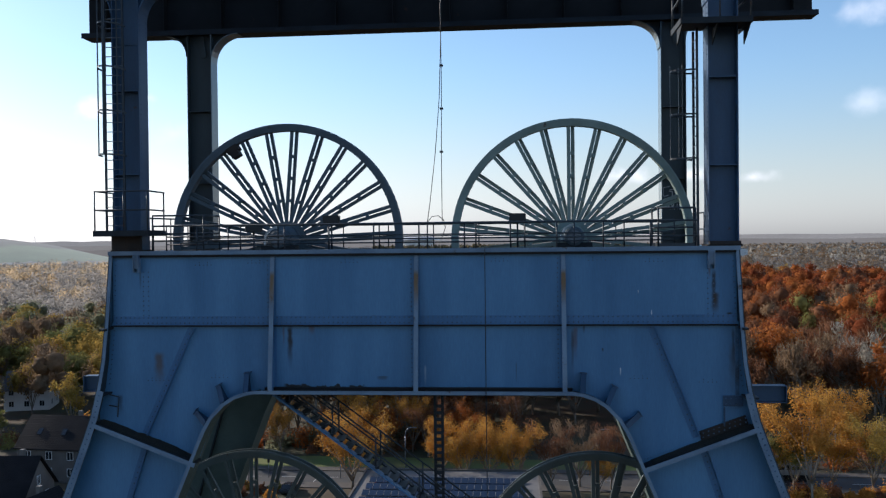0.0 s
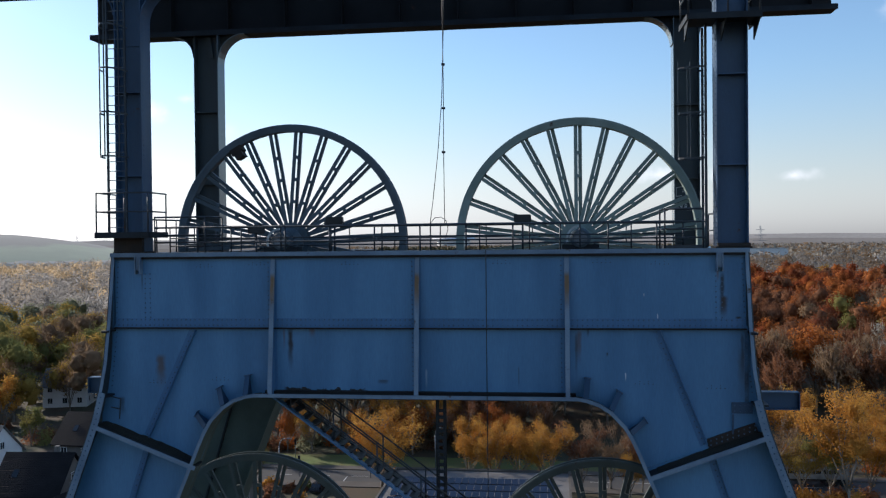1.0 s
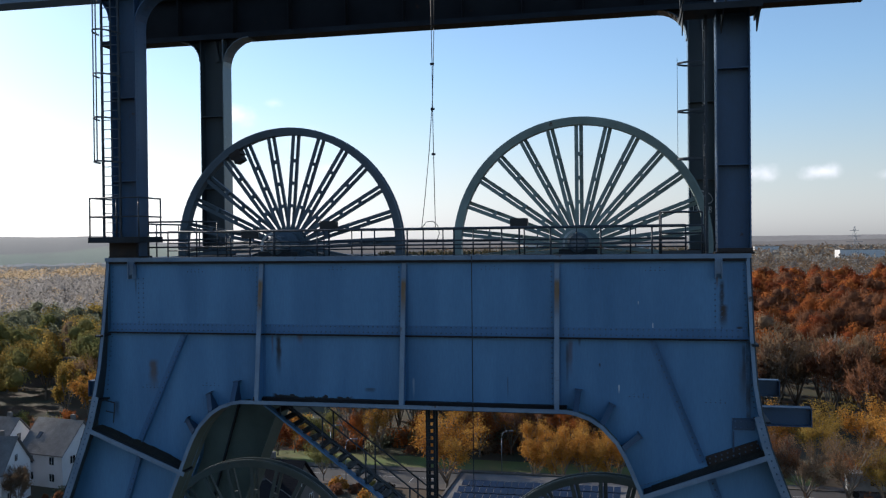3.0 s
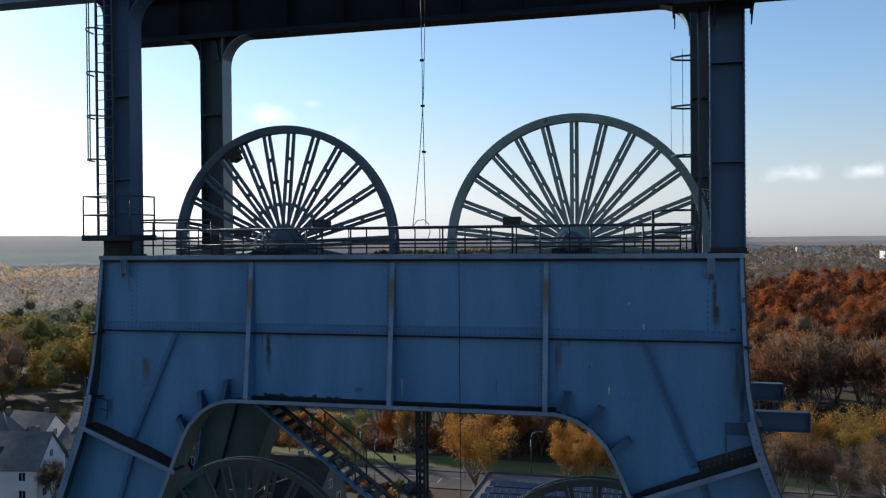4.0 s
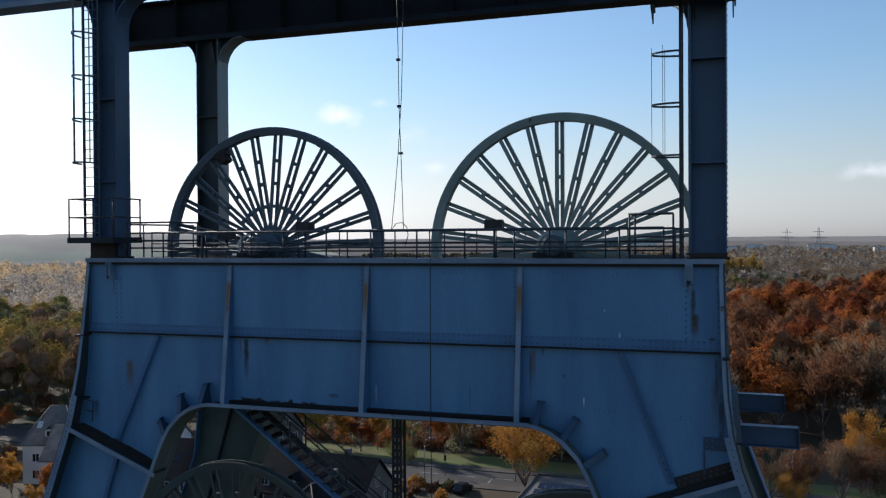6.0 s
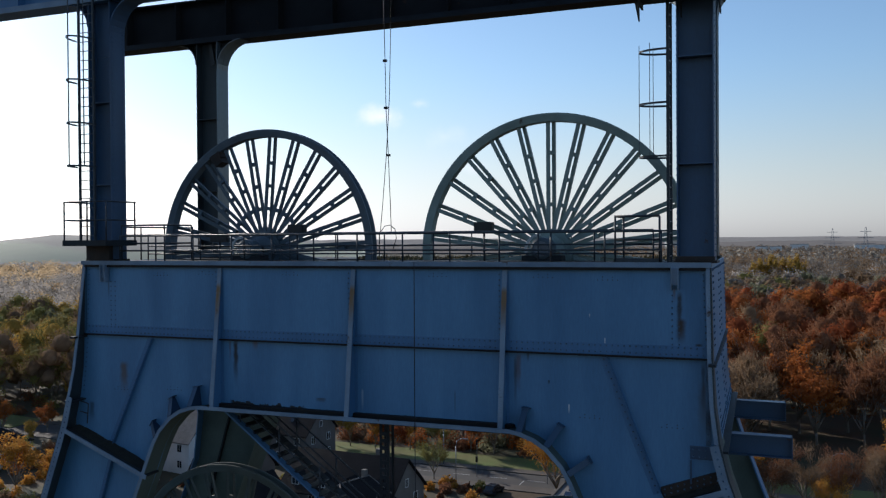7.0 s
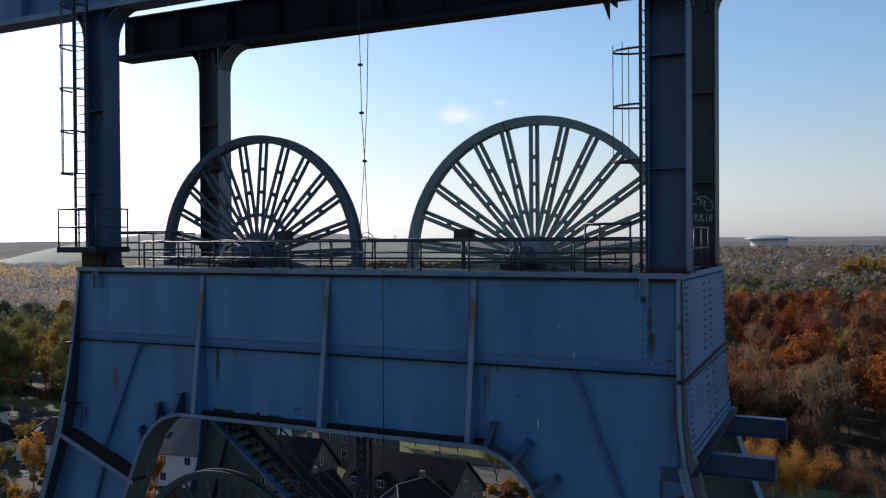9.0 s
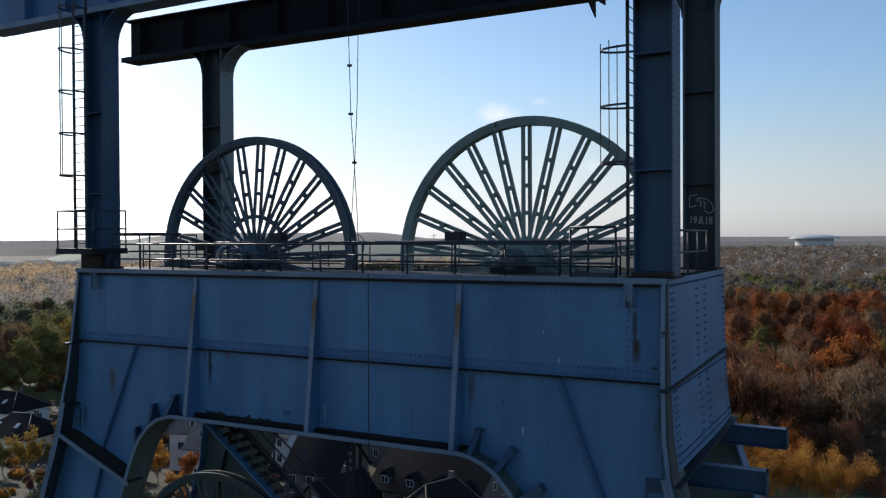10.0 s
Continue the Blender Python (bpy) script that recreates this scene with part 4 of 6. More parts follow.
beaded = hanging_wire("hanging_cable", [(-3.34, 0.38, 42.8), (-3.33, 0.47, 40.28), (-3.34, 0.53, 39.02), (-3.37, 0.72, 37.76), (-3.38, 0.85, 36.4), (-3.38, 0.9, 35.62)], 0.011, "thin black cable with small clamps hanging from the top beam")
for p in ((-3.33, 0.47, 40.28), (-3.34, 0.53, 39.02), (-3.37, 0.72, 37.76)):
    bm = bmesh.new()
    q = Vector(p) - Vector((-3.34, 0.38, 42.8))
    box(bm, -0.05, 0.05, -0.04, 0.04, -0.03, 0.03, Matrix.Translation(q))
    part("clamp", bm, black, beaded)
hanging_wire("hanging_cable", [(-3.36, 0.98, 42.8), (-3.37, 0.94, 41.4), (-3.44, 0.97, 39.4), (-3.58, 1.04, 37.8), (-3.75, 1.13, 36.4), (-3.86, 1.2, 35.66),
                               (-3.72, 1.2, 35.84), (-3.52, 1.15, 35.86), (-3.36, 1.1, 35.74), (-3.3, 1.05, 35.5), (-3.4, 1.05, 35.2)], 0.011, "thin black cable hanging from the top beam in a loop")
hanging_wire("hanging_cable", [(-2.06, -0.6, 34.9), (-2.06, -0.62, 30.6), (-2.02, -0.62, 14.0)], 0.012, "thin black cable hanging down the front of the girder")


def floodlight(x, y, z, label):
    ob = thing("floodlight", label, "lamp", "deck floodlights", at=(x, y, z))
    bm = bmesh.new()
    box(bm, -0.26, 0.26, -0.14, 0.14, 0.0, 0.27)
    bmesh.ops.bevel(bm, geom=bm.edges[:], offset=0.02, segments=2, affect="EDGES")
    part("housing", bm, lampcase, ob)
    bm = bmesh.new()
    box(bm, -0.22, 0.22, -0.15, -0.142, 0.04, 0.23)
    part("glass", bm, black, ob)
    bm = bmesh.new()
    tube(bm, (0.0, 0.0, -0.9 + (35.66 - z)), (0, 0, 0.0), 0.03)
    part("stand", bm, rail_blue, ob)
    return ob


fl = floodlight(-6.98, 1.95, 35.66, "small black box floodlight on a stand by the railing")
copy_thing(fl, pose(-1.12, 2.15, 35.66))
copy_thing(fl, pose(-9.3, 1.3, 35.42, 0, 0, 20))

# growth and ballast on the deck
random.seed(5)
vs, fs = [], []
for i in range(1400):
    x, y = random.uniform(-6.0, 3.8), random.uniform(3.7, 5.2)
    if -4.4 < x < -3.4:
        y = random.uniform(1.9, 5.0)
    r = random.uniform(0.02, 0.06)
    o = len(vs)
    for k in range(5):
        a = k * math.tau / 5 + random.random()
        vs.append((x + r * math.cos(a), y + r * math.sin(a), TOP))
    vs.append((x, y, TOP + r * random.uniform(1, 2.5)))
    for k in range(5):
        fs.append((o + k, o + (k + 1) % 5, o + 5))
tagged(new("deck_growth", mesh_of("deck_growth", vs, fs, moss)), "dry moss and small gravel lying on the deck", "moss", kind="stuff")

# ---- land ----
grass = mat("grass_and_leaves", (0.055, 0.06, 0.022), 0.95, 0.0, (0.10, 0.058, 0.028), 0.12, 1.5, 0.5, 0.3)
asphalt = mat("asphalt", (0.055, 0.052, 0.05), 0.85, 0.0, (0.075, 0.07, 0.065), 0.2, 8, 0.3, 0.1)
paving = mat("paving", (0.11, 0.095, 0.08), 0.85, 0.0, (0.08, 0.065, 0.05), 0.3, 6, 0.3, 0.1)
render_white = mat("white_render", (0.78, 0.76, 0.73), 0.85, 0.0, (0.68, 0.66, 0.63), 0.4, 12, 0.2, 0.05)
render_grey = mat("grey_render", (0.15, 0.135, 0.12), 0.85, 0.0, (0.11, 0.098, 0.085), 0.4, 12, 0.2, 0.05)
roof_dark = mat("dark_roof_tiles", (0.022, 0.02, 0.021), 0.75, 0.0, (0.014, 0.013, 0.014), 0.5, 6, 0.4, 0.4, (1, 1, 1))
roof_grey = mat("weathered_roof_tiles", (0.21, 0.20, 0.19), 0.6, 0.0, (0.14, 0.13, 0.12), 0.6, 6, 0.5, 0.4)
for m in (roof_dark, roof_grey):
    m.node_tree.nodes["Principled BSDF"].inputs["Specular IOR Level"].default_value = 0.1
window_glass = mat("window_glass", (0.02, 0.025, 0.03), 0.12, 0.0, None, 1, 10, 0.1, 0.0)
frame_white = mat("white_frame", (0.7, 0.7, 0.68), 0.6, 0.0, None, 2, 20, 0.1, 0.0)
bark = mat("bark", (0.22, 0.18, 0.14), 0.9, 0.0, (0.33, 0.28, 0.22), 2, 20, 0.5, 0.4, (1, 1, 0.3))
flat_roof = mat("flat_roof_felt", (0.20, 0.19, 0.18), 0.9, 0.0, (0.15, 0.14, 0.13), 0.3, 5, 0.4, 0.1)
solar = mat("solar_cells", (0.012, 0.018, 0.04), 0.15, 0.0, (0.01, 0.014, 0.03), 0.5, 10, 0.2, 0.0, random_tint=0.25)

bm = bmesh.new()
bmesh.ops.create_grid(bm, x_segments=60, y_segments=60, size=4800)
for v in bm.verts:
    v.co.z = GROUND
gr = new("ground", bpy.data.meshes.new("ground"))
bm.to_mesh(gr.data)
bm.free()
gr.data.materials.append(grass)
tagged(gr, "grass and leaf-covered ground reaching the horizon", "ground", kind="structure")


def sheet(name, pts, z, material, label, category):
    bm = bmesh.new()
    lo = [bm.verts.new((x, y, GROUND - 0.2)) for x, y in pts]
    hi = [bm.verts.new((x, y, z)) for x, y in pts]
    k = len(pts)
    bm.faces.new(hi)
    for i in range(k):
        j = (i + 1) % k
        bm.faces.new((lo[i], lo[j], hi[j], hi[i]))
    bmesh.ops.recalc_face_normals(bm, faces=bm.faces[:])
    return tagged(part(name, bm, material, None), label, category, kind="structure")


sheet("road", [(-220, 122), (-60, 114.5), (120, 113), (120, 120), (-60, 121.5), (-220, 129)], GROUND + 0.02, asphalt, "grey asphalt road with pale lane marks", "road")
sheet("pavement", [(-220, 118.5), (-60, 111.5), (120, 110), (120, 113), (-60, 114.5), (-220, 122)], GROUND + 0.14, paving, "paved footway beside the road", "pavement")
sheet("pavement", [(-220, 129.2), (-60, 121.7), (120, 120.2), (120, 122.5), (-60, 124), (-220, 131.5)], GROUND + 0.14, paving, "paved footway under the trees", "pavement")

lawn_green = mat("mown_grass", (0.15, 0.20, 0.04), 0.95, 0.0, (0.17, 0.15, 0.045), 0.15, 3.0, 0.5, 0.3)
sheet("lawn", [(-80, 125.1), (-60, 124.1), (30, 123.4), (30, 129.5), (-60, 132), (-80, 132)], GROUND + 0.05, lawn_green, "strip of mown grass with fallen leaves by the road", "lawn")
sheet("lawn", [(-66, 111.6), (-52, 111.3), (-50, 106), (-64, 106)], GROUND + 0.05, lawn_green, "patch of mown grass beside the houses", "lawn")
sheet("driveway", [(-133, 81), (-121, 88.3), (-117.5, 85), (-129, 77)], GROUND + 0.05, paving, "pale paved drive before the houses", "driveway")
sheet("lawn", [(-215, 130), (-148, 119.5), (-148, 128.5), (-215, 138)], GROUND + 0.17, lawn_green, "mown meadow behind the houses", "lawn")

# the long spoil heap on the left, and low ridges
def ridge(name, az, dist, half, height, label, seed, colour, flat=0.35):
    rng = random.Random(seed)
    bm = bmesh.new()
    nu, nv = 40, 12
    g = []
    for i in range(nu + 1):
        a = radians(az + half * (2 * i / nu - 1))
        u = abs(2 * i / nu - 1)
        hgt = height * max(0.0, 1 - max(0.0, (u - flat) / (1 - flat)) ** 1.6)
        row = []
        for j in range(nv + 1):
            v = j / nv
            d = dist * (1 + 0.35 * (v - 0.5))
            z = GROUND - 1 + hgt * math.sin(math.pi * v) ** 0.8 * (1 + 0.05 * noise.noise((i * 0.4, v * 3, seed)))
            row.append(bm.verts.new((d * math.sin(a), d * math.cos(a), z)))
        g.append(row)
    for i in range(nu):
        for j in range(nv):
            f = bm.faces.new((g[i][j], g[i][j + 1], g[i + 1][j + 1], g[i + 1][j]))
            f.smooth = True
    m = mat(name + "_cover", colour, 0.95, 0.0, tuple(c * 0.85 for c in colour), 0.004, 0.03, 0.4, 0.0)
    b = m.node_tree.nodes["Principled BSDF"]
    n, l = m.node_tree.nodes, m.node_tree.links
    # scrub woods over the upper slope, with a ragged lower edge
    co, sp, wob = n.new("ShaderNodeTexCoord"), n.new("ShaderNodeSeparateXYZ"), n.new("ShaderNodeTexNoise")
    wob.inputs["Scale"].default_value, wob.inputs["Detail"].default_value = 0.006, 5
    l.new(co.outputs["Object"], sp.inputs[0])
    l.new(co.outputs["Object"], wob.inputs["Vector"])
    ad = n.new("ShaderNodeMath")
    ad.operation = "MULTIPLY_ADD"
    ad.inputs[1].default_value = 60.0
    l.new(wob.outputs["Fac"], ad.inputs[0])
    l.new(sp.outputs[2], ad.inputs[2])
    mr = n.new("ShaderNodeMapRange")
    mr.inputs[1].default_value, mr.inputs[2].default_value = 54.0, 60.0
    l.new(ad.outputs[0], mr.inputs[0])
    mx = n.new("ShaderNodeMixRGB")
    mx.inputs[2].default_value = (0.10, 0.095, 0.075, 1)
    l.new(mr.outputs[0], mx.inputs[0])
    l.new(b.inputs["Base Color"].links[0].from_socket, mx.inputs[1])
    l.new(mx.outputs[0], b.inputs["Base Color"])
    # faint emission stands in for the haze over the heap
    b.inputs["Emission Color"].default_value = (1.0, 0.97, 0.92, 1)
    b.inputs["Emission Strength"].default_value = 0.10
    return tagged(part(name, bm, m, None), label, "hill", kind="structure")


ridge("backdrop", -39.5, 1550, 15.5, 52, "long flat-topped grassy spoil heap, haze put in as a faint glow", 1, (0.20, 0.25, 0.14))

# three low wooded skylines far behind everything, haze painted as paler tones and glow
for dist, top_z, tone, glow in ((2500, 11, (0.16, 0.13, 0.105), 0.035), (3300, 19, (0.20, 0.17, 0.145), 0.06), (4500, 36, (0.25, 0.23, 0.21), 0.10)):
    bm = bmesh.new()
    low, high = [], []
    for i in range(241):
        a = radians(-75 + i * 0.5)
        z = top_z + 7 * noise.noise((i * 0.07, dist, 0)) + 3 * noise.noise((i * 0.4, dist, 4))
        low.append(bm.verts.new((dist * math.sin(a), dist * math.cos(a), GROUND - 1)))
        high.append(bm.verts.new((dist * 1.03 * math.sin(a), dist * 1.03 * math.cos(a), z)))
    for i in range(240):
        bm.faces.new((low[i], low[i + 1], high[i + 1], high[i])).smooth = True
    m = mat("far_haze_glow", tone, 1.0, 0.0, tuple(c * 0.8 for c in tone), 0.004, 0.05, 0.5, 0.0, (1, 1, 4))
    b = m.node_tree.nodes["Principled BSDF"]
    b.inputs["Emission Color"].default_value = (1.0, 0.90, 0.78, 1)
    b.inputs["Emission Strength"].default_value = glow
    tagged(part("backdrop", bm, m, None), "wooded skyline of the far plain, haze in its pale glow", "distance", kind="structure")

# woods low on the left, in bands towards the spoil heap; mist is emission
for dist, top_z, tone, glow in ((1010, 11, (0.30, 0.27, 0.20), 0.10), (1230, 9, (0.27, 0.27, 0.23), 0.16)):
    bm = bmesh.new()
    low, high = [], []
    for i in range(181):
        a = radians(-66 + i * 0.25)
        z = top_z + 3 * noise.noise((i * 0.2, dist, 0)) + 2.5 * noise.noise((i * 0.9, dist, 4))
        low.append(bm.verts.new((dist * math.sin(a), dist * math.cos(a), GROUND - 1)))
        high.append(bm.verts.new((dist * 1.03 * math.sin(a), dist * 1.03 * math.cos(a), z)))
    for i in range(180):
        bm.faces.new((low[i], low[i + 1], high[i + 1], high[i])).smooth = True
    m = mat("woods_mist_glow", tone, 1.0, 0.0, tuple(c * 0.6 for c in tone), 0.03, 0.15, 0.5, 0.0, (1, 1, 0.5))
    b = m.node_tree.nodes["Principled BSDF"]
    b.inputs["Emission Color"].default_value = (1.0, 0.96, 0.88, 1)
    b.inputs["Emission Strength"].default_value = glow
    tagged(part("backdrop", bm, m, None), "line of far woods, mist put in as glow", "distance", kind="structure")

# ---- trees ----


def tree_mesh(seed, height, width, leaves, leaf):
    """A short trunk, steep forked limbs, and leaves along all the outer branches."""
    rng = random.Random(seed)
    bm = bmesh.new()
    twigs = []

    def grow(p, d, length, r, level):
        q = p + d * length
        tube(bm, p, q, r, r * 0.6, 6 if level < 2 else 3)
        if level >= 1:
            twigs.append((p, q, level))
        if level >= 4:
            return
        for i in range(rng.choice((2, 3, 3)) if level else 6):
            a = rng.uniform(0, math.tau) if level else i * math.tau / 6 + rng.uniform(-0.4, 0.4)
            spread = rng.uniform(0.35, 0.8)
            side = Vector((math.cos(a), math.sin(a), 0))
            n = (d + side * spread + Vector((0, 0, 0.1))).normalized()
            start = p.lerp(q, rng.uniform(0.45, 1.0))
            grow(start, n, length * (rng.uniform(1.3, 2.0) if level == 0 else rng.uniform(0.5, 0.78)), r * 0.55, level + 1)
    grow(Vector((0, 0, -0.2)), Vector((rng.uniform(-0.06, 0.06), rng.uniform(-0.06, 0.06), 1)).normalized(), height * 0.17, height * 0.015, 0)
    trunk = bpy.data.meshes.new("trunk")
    top = max(q.z for p, q, l in twigs)
    wide = max(max(abs(q.x), abs(q.y)) for p, q, l in twigs)
    kz, kw = (height * 0.97) / top, (width * 0.5) / wide
    for v in bm.verts:
        v.co.x *= kw
        v.co.y *= kw
        v.co.z *= kz
    bm.to_mesh(trunk)
    bm.free()
    trunk.materials.append(bark)
    vs, fs, ns = [], [], []
    outer = [t for t in twigs if t[2] >= 2]
    for i in range(leaves):
        p, q, l = rng.choice(outer) if rng.random() < 0.88 else rng.choice(twigs)
        c = p.lerp(q, rng.uniform(0.2, 1.1))
        c = Vector((c.x * kw, c.y * kw, c.z * kz)) + Vector((rng.gauss(0, 1), rng.gauss(0, 1), rng.gauss(0, 0.8))) * (width * 0.04)
        if c.z < 0.8:
            continue
        out = ((c - Vector((0, 0, height * 0.45))).normalized() + Vector((rng.gauss(0, 1), rng.gauss(0, 1), rng.gauss(0, 1))) * 0.7).normalized()
        u = out.cross(Vector((rng.gauss(0, 1), rng.gauss(0, 1), rng.gauss(0, 1)))).normalized()
        v = out.cross(u)
        s = leaf * rng.uniform(0.6, 1.4)
        o = len(vs)
        k = 0.75
        if thin and rng.random() < 0.7:
            # bare sprays of twigs, long and narrow
            u, k = (out + Vector((0, 0, 0.9))).normalized(), 0.09
            v, s = u.cross(v).normalized(), s * 2.8
        if v.cross(u).dot(out) < 0:
            v = -v
        vs += [c + u * s * 1.2, c - u * s * 0.8 - v * s * k, c - u * s * 0.8 + v * s * k]
        ns += [out] * 3
        fs.append((o, o + 1, o + 2))
    return trunk, vs, fs, ns


def leaf_mat(name, c, c2, thin_leaf=0.42):
    m = mat(name, c, 0.9, 0.0, c2, 0.11, 2.0, 0.35, 0.0, random_tint=0.0, island=0.12)
    b = m.node_tree.nodes["Principled BSDF"]
    b.inputs["Specular IOR Level"].default_value = 0.04
    n, l = m.node_tree.nodes, m.node_tree.links
    tr = n.new("ShaderNodeBsdfTranslucent")
    src = b.inputs["Base Color"].links[0].from_socket
    l.new(src, tr.inputs[0])
    mx = n.new("ShaderNodeMixShader")
    mx.inputs[0].default_value = thin_leaf
    l.new(b.outputs[0], mx.inputs[1])
    l.new(tr.outputs[0], mx.inputs[2])
    l.new(mx.outputs[0], n["Material Output"].inputs[0])
    return m


# pale, mist, amber and pine are lightened to carry the haze of far woods
LEAF = {
    "golden": leaf_mat("golden_leaves", (0.68, 0.36, 0.075), (0.50, 0.22, 0.045)),
    "rust": leaf_mat("rust_leaves", (0.52, 0.18, 0.045), (0.34, 0.11, 0.035)),
    "red": leaf_mat("red_brown_leaves", (0.38, 0.105, 0.036), (0.25, 0.075, 0.032)),
    "brown": leaf_mat("brown_half_bare_twigs", (0.31, 0.145, 0.075), (0.21, 0.10, 0.055)),
    "yellow": leaf_mat("yellow_leaves", (0.52, 0.34, 0.08), (0.36, 0.25, 0.06)),
    "green": leaf_mat("green_leaves", (0.25, 0.25, 0.08), (0.30, 0.24, 0.08)),
    "grey": leaf_mat("bare_grey_twigs", (0.31, 0.27, 0.225), (0.22, 0.19, 0.155)),
    "pale": leaf_mat("pale_twigs", (0.44, 0.40, 0.33), (0.34, 0.30, 0.24)),
    "dun": leaf_mat("dun_leaves", (0.33, 0.22, 0.13), (0.23, 0.155, 0.095)),
    "mist": leaf_mat("haze_grey_twigs", (0.35, 0.325, 0.30), (0.30, 0.28, 0.258), 0.92),
    "amber": leaf_mat("haze_amber_leaves", (0.56, 0.42, 0.25), (0.46, 0.36, 0.235), 0.92),
    "pine": leaf_mat("pine_needles", (0.30, 0.30, 0.19), (0.22, 0.225, 0.14), 0.7),
}
WORDS = {"golden": "golden-brown", "rust": "rust-orange", "red": "red-brown", "yellow": "yellow", "green": "yellow-green", "dun": "half-bare dun", "grey": "bare grey", "brown": "brown half-bare", "pale": "pale half-bare", "pine": "pale green pine", "mist": "haze-grey half-bare", "amber": "haze-pale amber"}
KINDS = {}
seed = 10
for key in [k for k in LEAF if k not in ("mist", "amber", "pine")]:
    for k in range(4):
        # two finely leaved trees for the roadside, two coarser ones for the woods
        seed += 1
        fine = k < 2
        thin = key in ("dun", "grey", "brown", "pale")
        trunk, vs, fs, ns = tree_mesh(seed, 13.0, 10.5 if fine else 9.5, (7000 if thin else 12000) if fine else (2600 if thin else 3000), 0.095 if fine else 0.22)
        KINDS.setdefault(key, []).append((trunk, mesh_of("crown", vs, fs, LEAF[key], ns)))


def tree(key, x, y, s=1.0, turn=0.0, k=0, group="trees beyond the road", sx=1.0):
    trunk, crown = KINDS[key][k % 2 + (0 if y < 140 and x > -60 else 2)]
    ob = thing("tree", "%s autumn tree with a forked trunk, standing on grass" % WORDS[key], "tree", group, at=(x, y, GROUND))
    ob.rotation_euler = (0, 0, turn)
    ob.scale = (s * sx, s * sx, s)
    share("trunk", trunk, ob)
    share("crown", crown, ob)
    return ob


rng = random.Random(77)
placed = []


def free(x, y, d):
    return all((x - a) ** 2 + (y - b) ** 2 > d * d for a, b in placed)


def grove(keys, n, x0, x1, y0, y1, s0, s1, gap, group):
    made = tries = 0
    while made < n and tries < n * 30:
        tries += 1
        x, y = rng.uniform(x0, x1), rng.uniform(y0, y1)
        if not free(x, y, gap):
            continue
        placed.append((x, y))
        tree(rng.choice(keys), x, y, rng.uniform(s0, s1), rng.uniform(0, 6.28), rng.randrange(2), group)
        made += 1


tree("golden", -26.8, 110.6, 0.95, 1.0, 0, "trees along the road", 1.45)
tree("yellow", 182.8, 600, 1.5, 0.4, 0, "single far trees", 1.3)
for i in range(9):
    tree("yellow", -22 + i * 4.5, 700 + (i % 3) * 6, 1.75 + 0.12 * (i % 4), i, i, "row of poplars", 0.62)
# single trees along the road, then the edge of the wood
for key, x, y, s in (("golden", -13.4, 112.6, 0.88), ("golden", -5.4, 112.4, 0.86), ("golden", -1.2, 112.2, 0.82), ("brown", 4.2, 112.3, 0.84), ("dun", 8.6, 113.5, 0.86), ("golden", -9.4, 112.2, 0.76), ("brown", 13.2, 112.1, 0.82), ("golden", 11.2, 109.5, 0.55), ("dun", 18.0, 112.6, 0.9), ("brown", 22.0, 111.8, 0.85), ("golden", 41.5, 106.5, 1.32),
                     ("dun", 31.5, 111.6, 0.95), ("yellow", 36.5, 111.4, 0.72), ("green", 40.5, 111.8, 0.85), ("golden", 46, 111.5, 0.95), ("yellow", 52, 111.6, 1.0), ("dun", 26, 111.8, 0.8),
                     ("green", -53, 128, 0.72), ("red", -62.3, 128.0, 0.62), ("golden", -66.5, 129, 0.6), ("yellow", -72, 129.5, 0.72), ("golden", -77, 130, 0.66), ("green", -48.0, 113.0, 0.5), ("golden", -60, 130.5, 0.6),
                     ("golden", 40, 126.5, 1.1), ("golden", 52, 127, 1.1), ("golden", 22, 127, 1.0), ("yellow", 30, 126.5, 1.05), ("golden", -112, 144, 0.9), ("green", -100, 134, 0.6), ("yellow", -122, 159, 1.1), ("rust", -108, 132, 0.5),
                     ("rust", -146, 116, 0.55), ("rust", -137, 119, 0.5), ("golden", -106.5, 83, 0.75), ("golden", -114, 78, 0.7), ("yellow", -121, 75, 0.72)):
    placed.append((x, y))
    tree(key, x, y, s, rng.uniform(0, 6.28), rng.randrange(2), "trees along the road", 1.1)
grove(["rust", "brown", "rust", "golden", "brown"], 11, -50, 0, 131.5, 136, 0.7, 0.95, 4.6, "trees along the road")
grove(["brown", "rust", "brown", "dun", "dun"], 46, -54, 0, 138, 180, 1.1, 1.45, 4.8, "trees at the wood's edge")
grove(["brown", "rust", "dun", "brown", "brown", "pale"], 64, -8, 112, 160, 206, 1.2, 1.5, 5.4, "trees at the wood's edge")
grove(["yellow", "green", "dun", "green", "yellow"], 40, -200, -85, 144, 215, 0.9, 1.35, 6.5, "trees behind the houses")
grove(["yellow", "green", "dun", "golden"], 18, -235, -150, 128, 165, 0.8, 1.2, 6.5, "trees behind the houses")
grove(["rust", "red", "brown", "dun"], 12, -75, -10, 182, 212, 1.05, 1.4, 6.0, "trees at the wood's edge")
grove(["yellow", "green", "golden"], 9, -150, -106, 74, 112, 0.35, 0.55, 6, "garden trees")
grove(["golden", "dun", "rust"], 8, -112, -84, 78, 100, 0.35, 0.55, 4, "garden trees")


